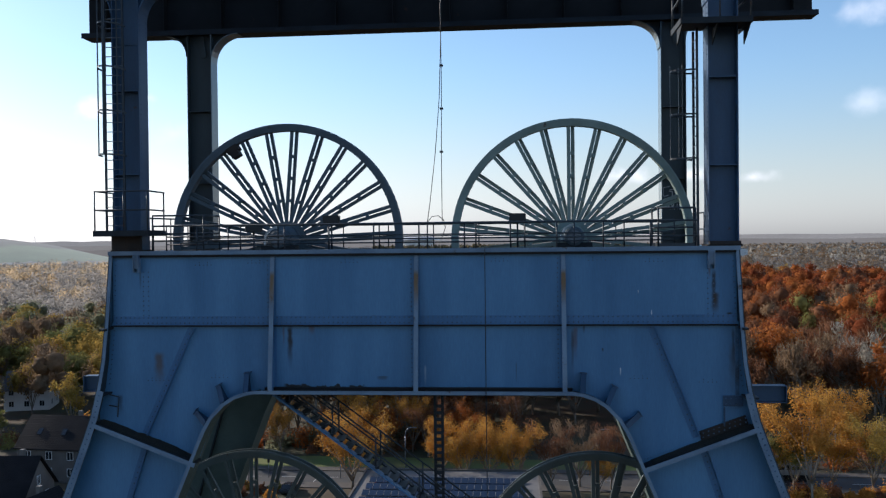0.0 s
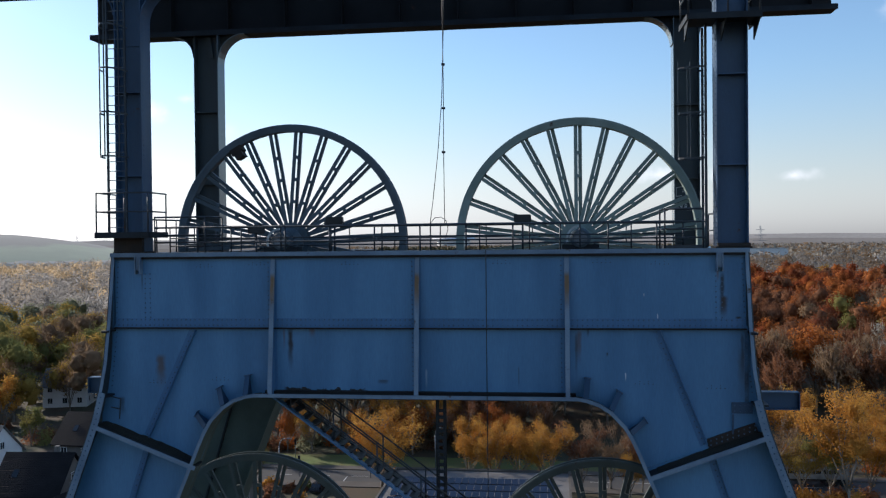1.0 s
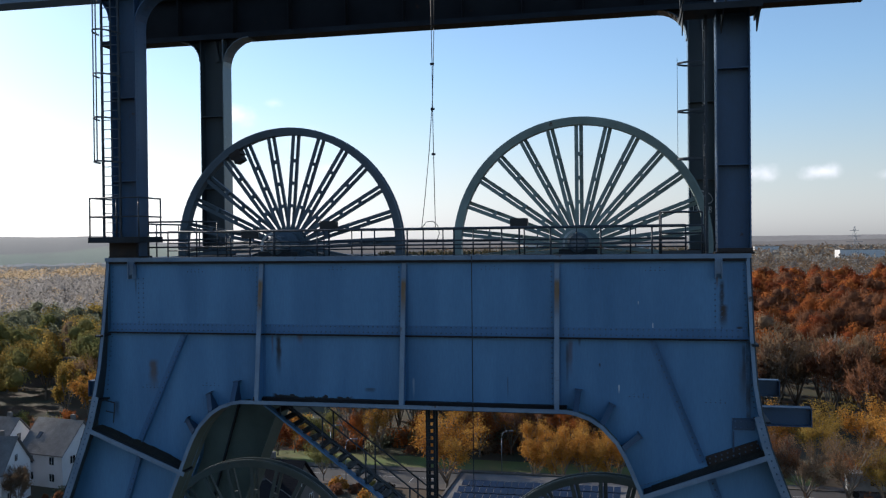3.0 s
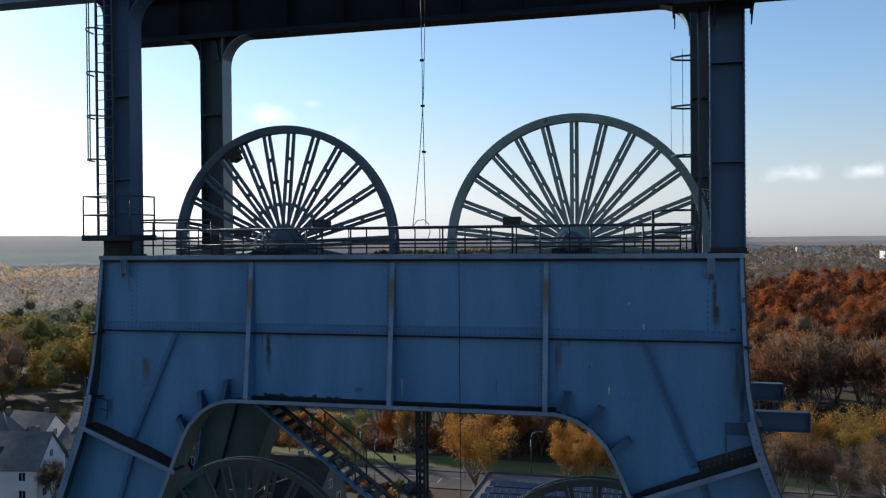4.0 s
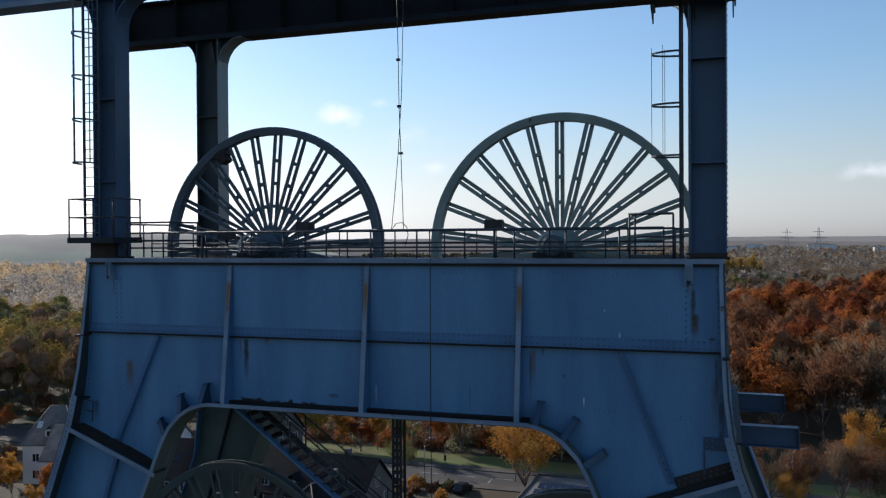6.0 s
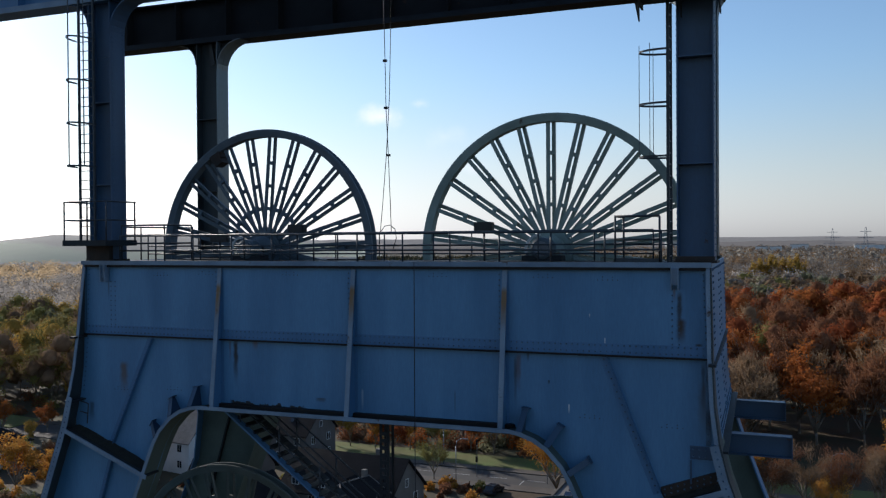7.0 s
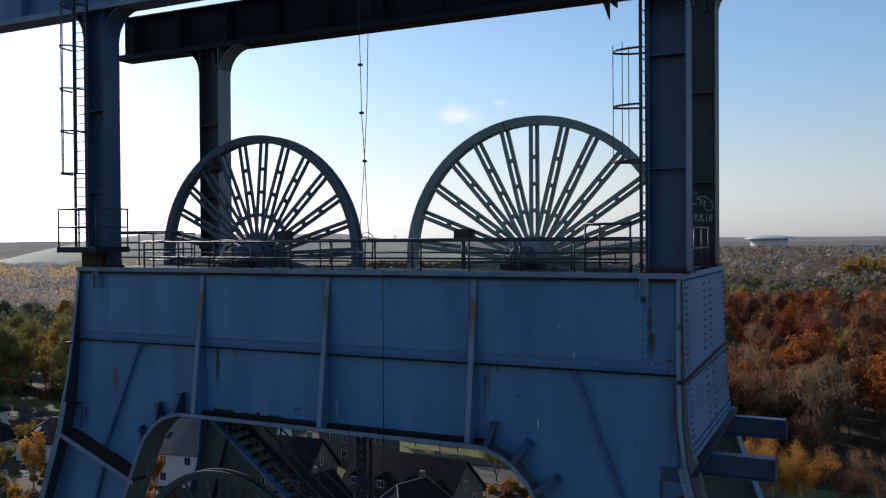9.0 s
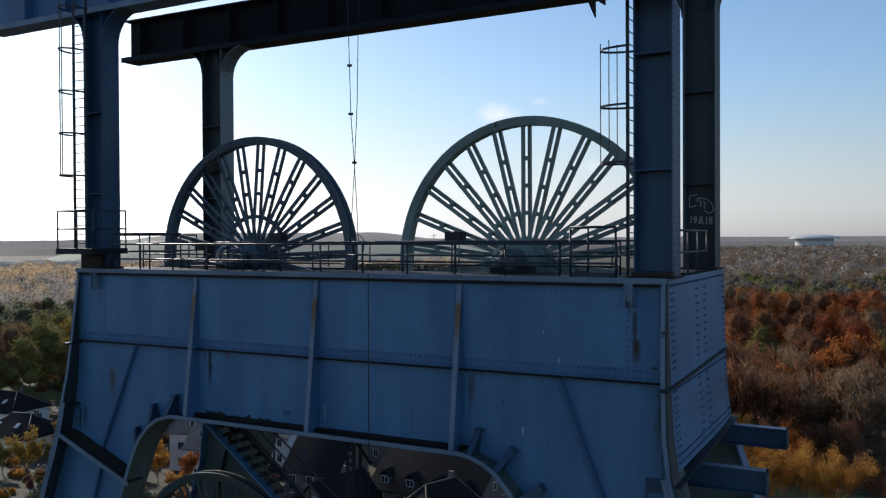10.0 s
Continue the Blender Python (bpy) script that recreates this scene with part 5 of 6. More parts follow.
def undergrowth(keys, n, x0, x1, y0, y1, h0, h1, seed):
    """Low bushes, too many to count, one mesh for each leaf colour."""
    rg = random.Random(seed)
    store = {k: ([], []) for k in keys}
    for i in range(n):
        x, y, h, key = rg.uniform(x0, x1), rg.uniform(y0, y1), rg.uniform(h0, h1), rg.choice(keys)
        vs, fs = store[key]
        for c in range(300):
            t, e, k = rg.uniform(0, math.tau), math.asin(rg.uniform(0.0, 1.0)), rg.uniform(0.4, 1.0)
            lump = 0.75 + 0.5 * noise.noise((x + 2 * math.cos(t), y + 2 * math.sin(t), 3 * e))
            p = Vector((x + 0.7 * h * k * lump * math.cos(t) * math.cos(e), y + 0.7 * h * k * lump * math.sin(t) * math.cos(e), GROUND + h * lump * k * math.sin(e)))
            u = Vector((rg.gauss(0, 1), rg.gauss(0, 1), rg.gauss(0, 1))).normalized()
            v = u.orthogonal().normalized()
            s = rg.uniform(0.1, 0.26)
            o = len(vs)
            vs += [p + u * s * 1.2, p - u * s * 0.8 + v * s * 0.7, p - u * s * 0.8 - v * s * 0.7]
            fs.append((o, o + 1, o + 2))
    for key, (vs, fs) in store.items():
        tagged(new("undergrowth", mesh_of("undergrowth", vs, fs, LEAF[key])), "%s bushes and saplings under the trees" % WORDS[key], "bushes", kind="stuff")


undergrowth(["brown", "rust", "dun", "pine"], 140, -75, 2, 133.5, 147, 2.2, 5.0, 31)
undergrowth(["brown", "rust", "dun"], 60, 34, 90, 123.5, 140, 2.0, 4.5, 32)
undergrowth(["brown", "green", "golden"], 50, -66, -38, 103, 111, 0.6, 2.0, 34)
undergrowth(["brown", "golden"], 40, 20, 60, 107, 112, 1.0, 3.0, 35)
undergrowth(["brown", "green"], 90, -230, -75, 131, 150, 2.0, 4.5, 33)
# garden hedges and shrubs between the houses
undergrowth(["golden", "brown", "dun", "green", "pine"], 150, -165, -80, 66, 82, 0.8, 2.4, 36)
undergrowth(["golden", "brown", "dun", "green"], 60, -126, -108, 82, 118, 0.8, 2.6, 37)
undergrowth(["rust", "brown", "green", "pine"], 40, -88, -62, 96, 106, 0.6, 2.0, 38)


def woods(name, az0, az1, d0, d1, gap, palette, leaves, size, hgt, seed, core=True):
    """Woodland too wide to count, one mesh for each leaf colour: every crown is a handful of rounded
    lobes thick with leaves or upright sprays of twigs."""
    rg = random.Random(seed)
    gauss, uni = rg.gauss, rg.uniform
    store = {k: ([], [], []) for k in sorted(set(palette))}
    area = 0.5 * radians(az1 - az0) * (d1 * d1 - d0 * d0)
    for i in range(int(area / (gap * gap))):
        d = math.sqrt(uni(d0 * d0, d1 * d1))
        a = radians(uni(az0, az1))
        x, y = d * math.sin(a), d * math.cos(a) - 20
        patch = noise.noise((x * 0.013, y * 0.013, seed))
        key = palette[int((patch * 0.9 + 0.5 + uni(-0.22, 0.22)) * len(palette)) % len(palette)]
        h = hgt * uni(0.72, 1.22) * (1 + 0.2 * noise.noise((x * 0.01, y * 0.01, 7)))
        w = gap * uni(0.5, 0.72)
        twiggy = key in ("grey", "dun", "brown", "pale", "mist")
        rough = 0.6 if d < 400 else 0.2
        lobes = [(x + uni(-0.15, 0.15) * w, y + uni(-0.15, 0.15) * w, GROUND + h - w * 0.62, w * 0.62)]
        for k in range(rg.randint(3, 5)):
            t, f = uni(0, math.tau), uni(0.35, 0.62)
            lobes.append((x + f * w * math.cos(t), y + f * w * math.sin(t), GROUND + h * uni(0.45, 0.78), w * uni(0.4, 0.58)))
        if core:
            vs, fs, ns = store[key]
            for lx, ly, lz, r in lobes:
                o = len(vs)
                for e in (-0.9, 0.0, 0.75):
                    for k in range(6):
                        t = k * math.tau / 6 + e
                        p = Vector((math.cos(t) * math.cos(e), math.sin(t) * math.cos(e), math.sin(e)))
                        vs.append(Vector((lx, ly, lz)) + p * r * uni(0.5, 0.78))
                        ns.append(p)
                vs.append(Vector((lx, ly, lz + r * 0.7)))
                ns.append(Vector((0, 0, 1)))
                for q in (0, 6):
                    for k in range(6):
                        j = (k + 1) % 6
                        fs.append((o + q + k, o + q + j, o + q + 6 + j, o + q + 6 + k))
                for k in range(6):
                    fs.append((o + 12 + k, o + 12 + (k + 1) % 6, o + 18))
        vs, fs, ns = store[key]
        scale = size * d / d0 * (1.0 if d1 < d0 * 1.3 else (d0 / d) ** 0.4)
        total = sum(q[3] ** 2 for q in lobes)
        for lx, ly, lz, r in lobes:
            for c in range(int(leaves * r * r / total)):
                t, e = uni(0, math.tau), math.asin(uni(-0.45, 1.0))
                ball = Vector((math.cos(t) * math.cos(e), math.sin(t) * math.cos(e), math.sin(e)))
                p = Vector((lx, ly, lz)) + ball * r * uni(0.7, 1.12) * (1 + 0.3 * noise.noise((lx + 2.2 * ball.x, ly + 2.2 * ball.y, lz + 2.2 * ball.z)))
                out = (ball + Vector((gauss(0, 1), gauss(0, 1), gauss(0, 1))) * 0.35).normalized()
                s = scale * uni(0.55, 1.3)
                if twiggy and d < 400 and c % 3:
                    u = (ball * 0.7 + Vector((gauss(0, 0.25), gauss(0, 0.25), 0.8))).normalized()
                    v, k, s = u.cross(Vector((gauss(0, 1), gauss(0, 1), gauss(0, 1)))).normalized(), 0.14, s * 2.2
                else:
                    u = out.cross(Vector((gauss(0, 1), gauss(0, 1), gauss(0, 1)))).normalized()
                    v, k = out.cross(u), 0.8
                if v.cross(u).dot(ball) < 0:
                    v = -v
                o = len(vs)
                ns += [(ball + out * rough).normalized()] * 3
                vs += [p + u * s * 1.2, p - u * s * 0.8 - v * s * k, p - u * s * 0.8 + v * s * k]
                fs.append((o, o + 1, o + 2))
    for key, (vs, fs, ns) in store.items():
        if fs:
            tagged(new(name, mesh_of(name, vs, fs, LEAF[key], ns)), "%s autumn woodland" % WORDS[key], "woodland", kind="stuff")


# beech woods beyond the road
woods("woods", -13, 25, 215, 330, 8.2, ["brown", "rust", "brown", "red", "dun", "brown", "green", "rust", "red"], 1150, 0.21, 18, 3)
RED = ["red", "rust", "red", "brown", "rust", "red", "brown", "rust"]
woods("woods", -13, 2, 330, 395, 10.0, RED, 400, 0.34, 17, 8)
woods("woods", 2, 7, 330, 500, 10.0, RED, 360, 0.36, 17, 10)
woods("woods", 7, 25, 330, 640, 10.0, RED, 330, 0.38, 17, 11)
# grey mixed woods behind the beeches
woods("far_woods", -13, 2, 395, 660, 11.5, ["grey", "dun", "pine", "grey", "green", "dun", "pine"], 230, 0.42, 14, 13)
woods("far_woods", 2, 7, 500, 660, 11.5, ["grey", "dun", "pine", "grey", "brown", "dun"], 230, 0.42, 14, 14)
woods("far_woods", -13, 25, 640, 1100, 15, ["grey", "dun", "dun", "grey", "mist", "grey", "dun"], 120, 0.62, 15, 5, False)
woods("far_woods", -13, 25, 1100, 2450, 26, ["grey", "dun", "pale", "grey"], 18, 2.2, 13, 9, False)
# mixed woods in the valley behind the houses, far mist put into leaf colours
woods("woods", -58, -24, 205, 262, 8.2, ["dun", "yellow", "green", "dun", "yellow", "green", "dun"], 1050, 0.21, 16, 4)
woods("woods", -58, -24, 262, 400, 9.5, ["pine", "green", "dun", "pine", "yellow", "green", "pine"], 520, 0.29, 14, 12)
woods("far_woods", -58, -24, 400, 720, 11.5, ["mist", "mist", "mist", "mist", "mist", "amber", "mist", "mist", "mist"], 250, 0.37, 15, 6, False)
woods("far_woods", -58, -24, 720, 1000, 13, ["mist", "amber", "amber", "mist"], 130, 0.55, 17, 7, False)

# ---- houses ----


def house(x, y, turn, w, d, h, rise, wall_m, roof_m, label, wins=3, sky_lights=2, hip=False, dormers=0):
    """Ridge along local x; w long, d deep; hip: sloping roof ends too."""
    ob = thing("house", label, "house", "houses by the tower", at=(x, y, GROUND))
    ob.rotation_euler = (0, 0, radians(turn))
    bm = bmesh.new()
    pts = [(-d / 2, 0), (d / 2, 0), (d / 2, h), (0, h + (0.02 if hip else rise)), (-d / 2, h)]
    a = [bm.verts.new((-w / 2, p, z)) for p, z in pts]
    b = [bm.verts.new((w / 2, p, z)) for p, z in pts]
    bm.faces.new(a[::-1])
    bm.faces.new(b)
    for i in range(5):
        j = (i + 1) % 5
        bm.faces.new((a[i], a[j], b[j], b[i]))
    bmesh.ops.recalc_face_normals(bm, faces=bm.faces[:])
    part("wall", bm, wall_m, ob)
    e = 0.45
    k = rise / (d / 2)
    roof = None
    for s in (-1, 1):
        bm = bmesh.new()
        y0, z0, y1, z1 = s * (d / 2 + e), h - e * k + 0.06, 0, h + rise + 0.06
        ri = d * 0.42 if hip else 0.0
        q = [(-w / 2 - e, y0, z0), (w / 2 + e, y0, z0), (w / 2 + e - ri, y1, z1), (-w / 2 - e + ri, y1, z1)]
        lo = [bm.verts.new(p) for p in q]
        hi = [bm.verts.new((p[0], p[1], p[2] + 0.16)) for p in q]
        bm.faces.new(lo)
        bm.faces.new(hi)
        for i in range(4):
            j = (i + 1) % 4
            bm.faces.new((lo[i], lo[j], hi[j], hi[i]))
        bmesh.ops.recalc_face_normals(bm, faces=bm.faces[:])
        roof = part("roof", bm, roof_m, ob)
        # tile courses
        n = int(math.hypot(d / 2 + e, rise + e * k) / 0.33)
        bm = bmesh.new()
        for i in range(n):
            f = (i + 0.5) / n
            yy, zz = y0 + (y1 - y0) * f, z0 + (z1 - z0) * f + 0.15
            xe = w / 2 + e - ri * f
            tube(bm, (-xe, yy, zz), (xe, yy, zz), 0.022, 0.022, 4)
        tagged(part("tile_relief", bm, roof_m, roof), kind="stuff")
        for i in range(sky_lights if s < 0 else 0):
            bm = bmesh.new()
            xx = -w / 4 + i * w / 2.6
            f = 0.5
            m = Matrix.Translation((xx, y0 + (y1 - y0) * f, z0 + (z1 - z0) * f + 0.2)) @ Matrix.Rotation(math.atan2(z1 - z0, y1 - y0), 4, "X")
            box(bm, -0.4, 0.4, -0.6, 0.6, -0.05, 0.08, m)
            part("skylight", bm, frame_white if hip else window_glass, roof, "roof window")
    # gabled dormers on the front slope
    for i in range(dormers):
        xx = -w / 2 + w * (i + 0.5) / dormers
        yd, zd = -d / 2 + 0.5, h + 0.45 * k + 0.2
        bm = bmesh.new()
        box(bm, xx - 0.75, xx + 0.75, yd, yd + 2.2, zd - 0.5, zd + 1.1)
        dm = part("dormer", bm, wall_m, ob)
        bm = bmesh.new()
        for sx in (-1, 1):
            bar(bm, (xx + sx * 0.5, yd - 0.2, zd + 1.42), (xx + sx * 0.5, yd + 3.0, zd + 1.42), 1.3, 0.1, up=(sx * 0.62, 0, 0.78))
        part("dormer_roof", bm, roof_m, dm)
        bm = bmesh.new()
        box(bm, xx - 0.5, xx + 0.5, yd - 0.03, yd - 0.005, zd + 0.1, zd + 0.95)
        part("dormer_window", bm, window_glass, dm)
        bm = bmesh.new()
        for x0, x1, z0, z1 in ((-0.56, 0.56, 0.95, 1.02), (-0.56, 0.56, 0.03, 0.1), (-0.56, -0.5, 0.1, 0.95), (0.5, 0.56, 0.1, 0.95), (-0.03, 0.03, 0.1, 0.95)):
            box(bm, xx + x0, xx + x1, yd - 0.05, yd - 0.004, zd + z0, zd + z1)
        part("dormer_frame", bm, frame_white, dm)
    if hip:
        for s in (-1, 1):
            bm = bmesh.new()
            q = [(s * (w / 2 + e), -d / 2 - e, h - e * k + 0.06), (s * (w / 2 + e), d / 2 + e, h - e * k + 0.06), (s * (w / 2 + e - d * 0.42), 0, h + rise + 0.06)]
            lo = [bm.verts.new(p) for p in q]
            hi = [bm.verts.new((p[0], p[1], p[2] + 0.15)) for p in q]
            bm.faces.new(lo)
            bm.faces.new(hi)
            for i in range(3):
                bm.faces.new((lo[i], lo[(i + 1) % 3], hi[(i + 1) % 3], hi[i]))
            bmesh.ops.recalc_face_normals(bm, faces=bm.faces[:])
            roof = part("roof", bm, roof_m, ob)
        bm = bmesh.new()
        for s in (-1, 1):
            for sy in (-1, 1):
                tube(bm, (s * (w / 2 + e), sy * (d / 2 + e), h - e * k + 0.22), (s * (w / 2 + e - d * 0.42), 0, h + rise + 0.22), 0.09, 0.09, 5)
        tube(bm, (-(w / 2 + e - d * 0.42), 0, h + rise + 0.22), (w / 2 + e - d * 0.42, 0, h + rise + 0.22), 0.09, 0.09, 5)
        part("ridge_tile", bm, roof_grey, roof)
    bm = bmesh.new()
    box(bm, -0.3, 0.3, -0.3, 0.3, 0, 1.3, Matrix.Translation((w * 0.22, d * 0.08, h + rise - 0.4)))
    part("chimney", bm, render_grey, roof)

    def window(px, py, pz, face, ww=1.0, hh=1.2):
        rot = Matrix.Translation((px, py, pz)) @ Matrix.Rotation(face, 4, "Z")
        bm = bmesh.new()
        for q in ((-ww / 2 - 0.08, ww / 2 + 0.08, -hh / 2 - 0.08, -hh / 2), (-ww / 2 - 0.08, ww / 2 + 0.08, hh / 2, hh / 2 + 0.08), (-ww / 2 - 0.08, -ww / 2, -hh / 2, hh / 2), (ww / 2, ww / 2 + 0.08, -hh / 2, hh / 2), (-0.03, 0.03, -hh / 2, hh / 2)):
            box(bm, q[0], q[1], -0.05, 0.02, q[2], q[3], rot)
        wf = part("window", bm, frame_white, ob)
        bm = bmesh.new()
        box(bm, -ww / 2, ww / 2, -0.015, 0.01, -hh / 2, hh / 2, rot)
        part("pane", bm, window_glass, wf)
    for lev in range(2 if h > 4.5 else 1):
        z = 1.6 + lev * 2.7
        for i in range(wins):
            px = -w / 2 + w * (i + 0.5) / wins
            window(px, -d / 2 - 0.01, z, 0)
        for s in (-1, 1):
            for yy in (-d / 4, d / 4):
                window(s * (w / 2 + 0.01), yy, z, s * math.pi / 2)
    for s in () if hip else (-1, 1):
        window(s * (w / 2 + 0.01), 0, h + rise * 0.3, s * math.pi / 2, 0.8, 1.0)
    return ob


house(-77, 117.5, -6, 11.5, 9, 5.6, 4.2, render_grey, roof_dark, "grey rendered house with a dark tiled roof and skylights")
house(-103, 96.5, 20, 8.4, 8, 6.8, 5.0, render_white, roof_grey, "tall white villa with a steep hipped tiled roof", 2, 1, True, 1)
house(-94.4, 92.5, 10, 9, 8.5, 5.6, 4.4, render_white, roof_grey, "white gabled house with a grey tiled roof", 2, 1)
house(-91.5, 106.3, -10, 9, 8.5, 5.6, 4.4, render_white, roof_grey, "white gabled house with a grey tiled roof", 2, 1)
house(-104.5, 107.5, -8, 9, 8, 5.6, 4.2, render_white, roof_grey, "white house with a grey tiled roof and dormers", 2, 0, False, 2)
house(-50, 88, -4, 17, 10, 5.4, 4.4, render_grey, roof_dark, "long grey house with a steep dark roof and dormers", 5, 0, False, 4)
house(-45, 79, 72, 11, 8, 4.8, 4.0, render_grey, roof_dark, "grey house with a dark hipped roof", 3, 0, True)
house(-70.5, 89.2, 3, 9, 9, 5.6, 4.4, render_grey, roof_dark, "grey gabled house with a dark roof", 3, 1)
house(-61, 79, 80, 9, 7, 4.2, 3.4, render_grey, roof_dark, "small grey gabled house with a dark roof", 2, 0)
house(-127.5, 95, 8, 12, 10, 3.6, 3.3, render_white, roof_dark, "white house with a dark hipped roof and two skylights", hip=True)
house(-141.3, 88.6, 8, 12, 10, 3.6, 3.3, render_white, roof_dark, "white house with a dark hipped roof and two skylights", hip=True)
house(-166, 103, 8, 12, 10, 3.6, 3.3, render_white, roof_dark, "white house with a dark hipped roof and two skylights", hip=True)
house(-116, 176, 15, 10, 9, 5.0, 3.6, render_white, roof_grey, "white house among the trees")

# flat-roofed hall with solar panels
hall = thing("hall", "low flat-roofed hall with rows of solar panels", "building", at=(-11, 94, GROUND))
bm = bmesh.new()
box(bm, -13, 13, -14, 13.5, 0, 3.8)
part("wall", bm, render_grey, hall)
bm = bmesh.new()
box(bm, -13.2, 13.2, -14.2, 13.7, 3.8, 3.95)
part("roof", bm, flat_roof, hall)
bm = bmesh.new()
for q in ((-13.2, 13.2, -14.2, -13.9), (-13.2, 13.2, 13.4, 13.7), (-13.2, -12.9, -13.9, 13.4), (12.9, 13.2, -13.9, 13.4)):
    box(bm, q[0], q[1], q[2], q[3], 3.95, 4.2)
part("parapet", bm, paving, hall)
bm = bmesh.new()
box(bm, -0.48, 0.48, -0.8, 0.8, -0.02, 0.02, Matrix.Rotation(radians(14), 4, "X"))
pn = None
for r in range(6):
    for c in range(22):
        m = Matrix.Translation((-11 + c * 1.02, -9.5 + r * 3.3, 4.3))
        if pn is None:
            pn = part("solar_panel", bm, solar, hall)
            pn.matrix_basis = m
        else:
            share("solar_panel", pn.data, hall, m)
# ---- pylons ----


def pylon(x, y, h, label):
    ob = thing("pylon", label, "pylon", "power pylons", at=(x, y, GROUND))
    bm = bmesh.new()
    w = h * 0.09
    for sx in (-1, 1):
        for sy in (-1, 1):
            bar(bm, (sx * w, sy * w, 0), (sx * 0.5, sy * 0.5, h), 0.22, 0.22)
    for i in range(9):
        f, g = i / 9, (i + 1) / 9
        a, b = w + (0.5 - w) * f, w + (0.5 - w) * g
        for s in (-1, 1):
            bar(bm, (-s * a, -a, h * f), (s * b, -b, h * g), 0.12, 0.12)
    part("mast", bm, galv, ob)
    for z, l in ((0.62, 0.22), (0.76, 0.17), (0.9, 0.12)):
        bm = bmesh.new()
        bar(bm, (-h * l, 0, h * z), (h * l, 0, h * z), 0.25, 0.5)
        part("cross_arm", bm, galv, ob)
    return ob


p0 = pylon(53, 1200, 50, "steel lattice power pylon standing above the woods")
copy_thing(p0, pose(84, 1100, GROUND, 0, 0, 10))
copy_thing(p0, pose(265, 1150, GROUND, 0, 0, 20))
copy_thing(p0, pose(-860, 1500, GROUND, 0, 0, 20))
copy_thing(p0, pose(-1000, 1300, GROUND, 0, 0, 20))

# chalked date on the rear column
txt = bpy.data.curves.new("date", "FONT")
txt.body = "19,8,18"
txt.size, txt.extrude = 0.29, 0.002
tob = bpy.data.objects.new("date", txt)
marks = new("painted_date", bpy.data.meshes.new_from_object(tob))
bpy.data.objects.remove(tob)
marks.data.materials.append(white_mark)
marks.parent = headframe
marks["label"] = "white chalked date"
marks.matrix_basis = Matrix.Translation((4.05, rear(4.4) - 0.006, 36.14)) @ Matrix.Rotation(radians(3), 4, "Y") @ Matrix.Rotation(radians(90), 4, "X") @ Matrix.Scale(0.75, 4, (1, 0, 0))
bm = bmesh.new()
for stroke in (((0.25, 0.6), (0.0, 0.55), (0.0, 0.2), (0.22, 0.25)), ((0.22, 0.45), (0.38, 0.48), (0.54, 0.44), (0.68, 0.32), (0.75, 0.16), (0.7, 0.04), (0.58, 0.0), (0.48, 0.08)),
               ((0.22, 0.4), (0.36, 0.38), (0.34, 0.2)), ((0.44, 0.38), (0.5, 0.3), (0.45, 0.25), (0.47, 0.14))):
    for p, q in zip(stroke, stroke[1:]):
        bar(bm, (p[0], 0, p[1]), (q[0], 0, q[1]), 0.024, 0.004, up=(0, 1, 0))
pm = part("painted_bars", bm, white_mark, headframe, "white chalk strokes")
pm.matrix_basis = Matrix.Translation((4.06, rear(4.4) - 0.006, 36.4)) @ Matrix.Scale(0.88, 4)

# ---- road furniture and small far things ----
line_paint = mat("road_paint", (0.55, 0.55, 0.52), 0.8, 0.0, (0.42, 0.42, 0.40), 1, 10, 0.3, 0.0)
car_dark = mat("dark_car_paint", (0.02, 0.022, 0.026), 0.25, 0.0, None, 1, 20, 0.1, 0.0)
car_silver = mat("silver_car_paint", (0.45, 0.46, 0.47), 0.3, 0.4, None, 1, 20, 0.1, 0.0)
rubber = mat("tyre_rubber", (0.015, 0.015, 0.015), 0.8, 0.0, None, 5, 30, 0.2, 0.0)
tarpaulin = mat("pale_tarpaulin", (0.34, 0.34, 0.33), 0.7, 0.0, (0.16, 0.16, 0.155), 0.5, 8, 0.2, 0.05)
bm = bmesh.new()
box(bm, -1.5, 1.5, -0.07, 0.07, 0, 0.008)
me = bpy.data.meshes.new("lane_mark")
bm.to_mesh(me)
bm.free()
me.materials.append(line_paint)
road_ob = bpy.data.objects["road"]
for i in range(24):
    x = -58 + i * 6.5
    share("lane_mark", me, road_ob, Matrix.Translation((x, 117.9 - 0.0083 * (x + 60), GROUND + 0.026)))
for i, (x, y) in enumerate(((-34, 116.0), (-18, 119.4), (-12, 115.2), (8, 115.5))):
    share("lane_mark", me, road_ob, Matrix.Translation((x, y, GROUND + 0.026)) @ Matrix.Rotation(radians(90), 4, "Z"))


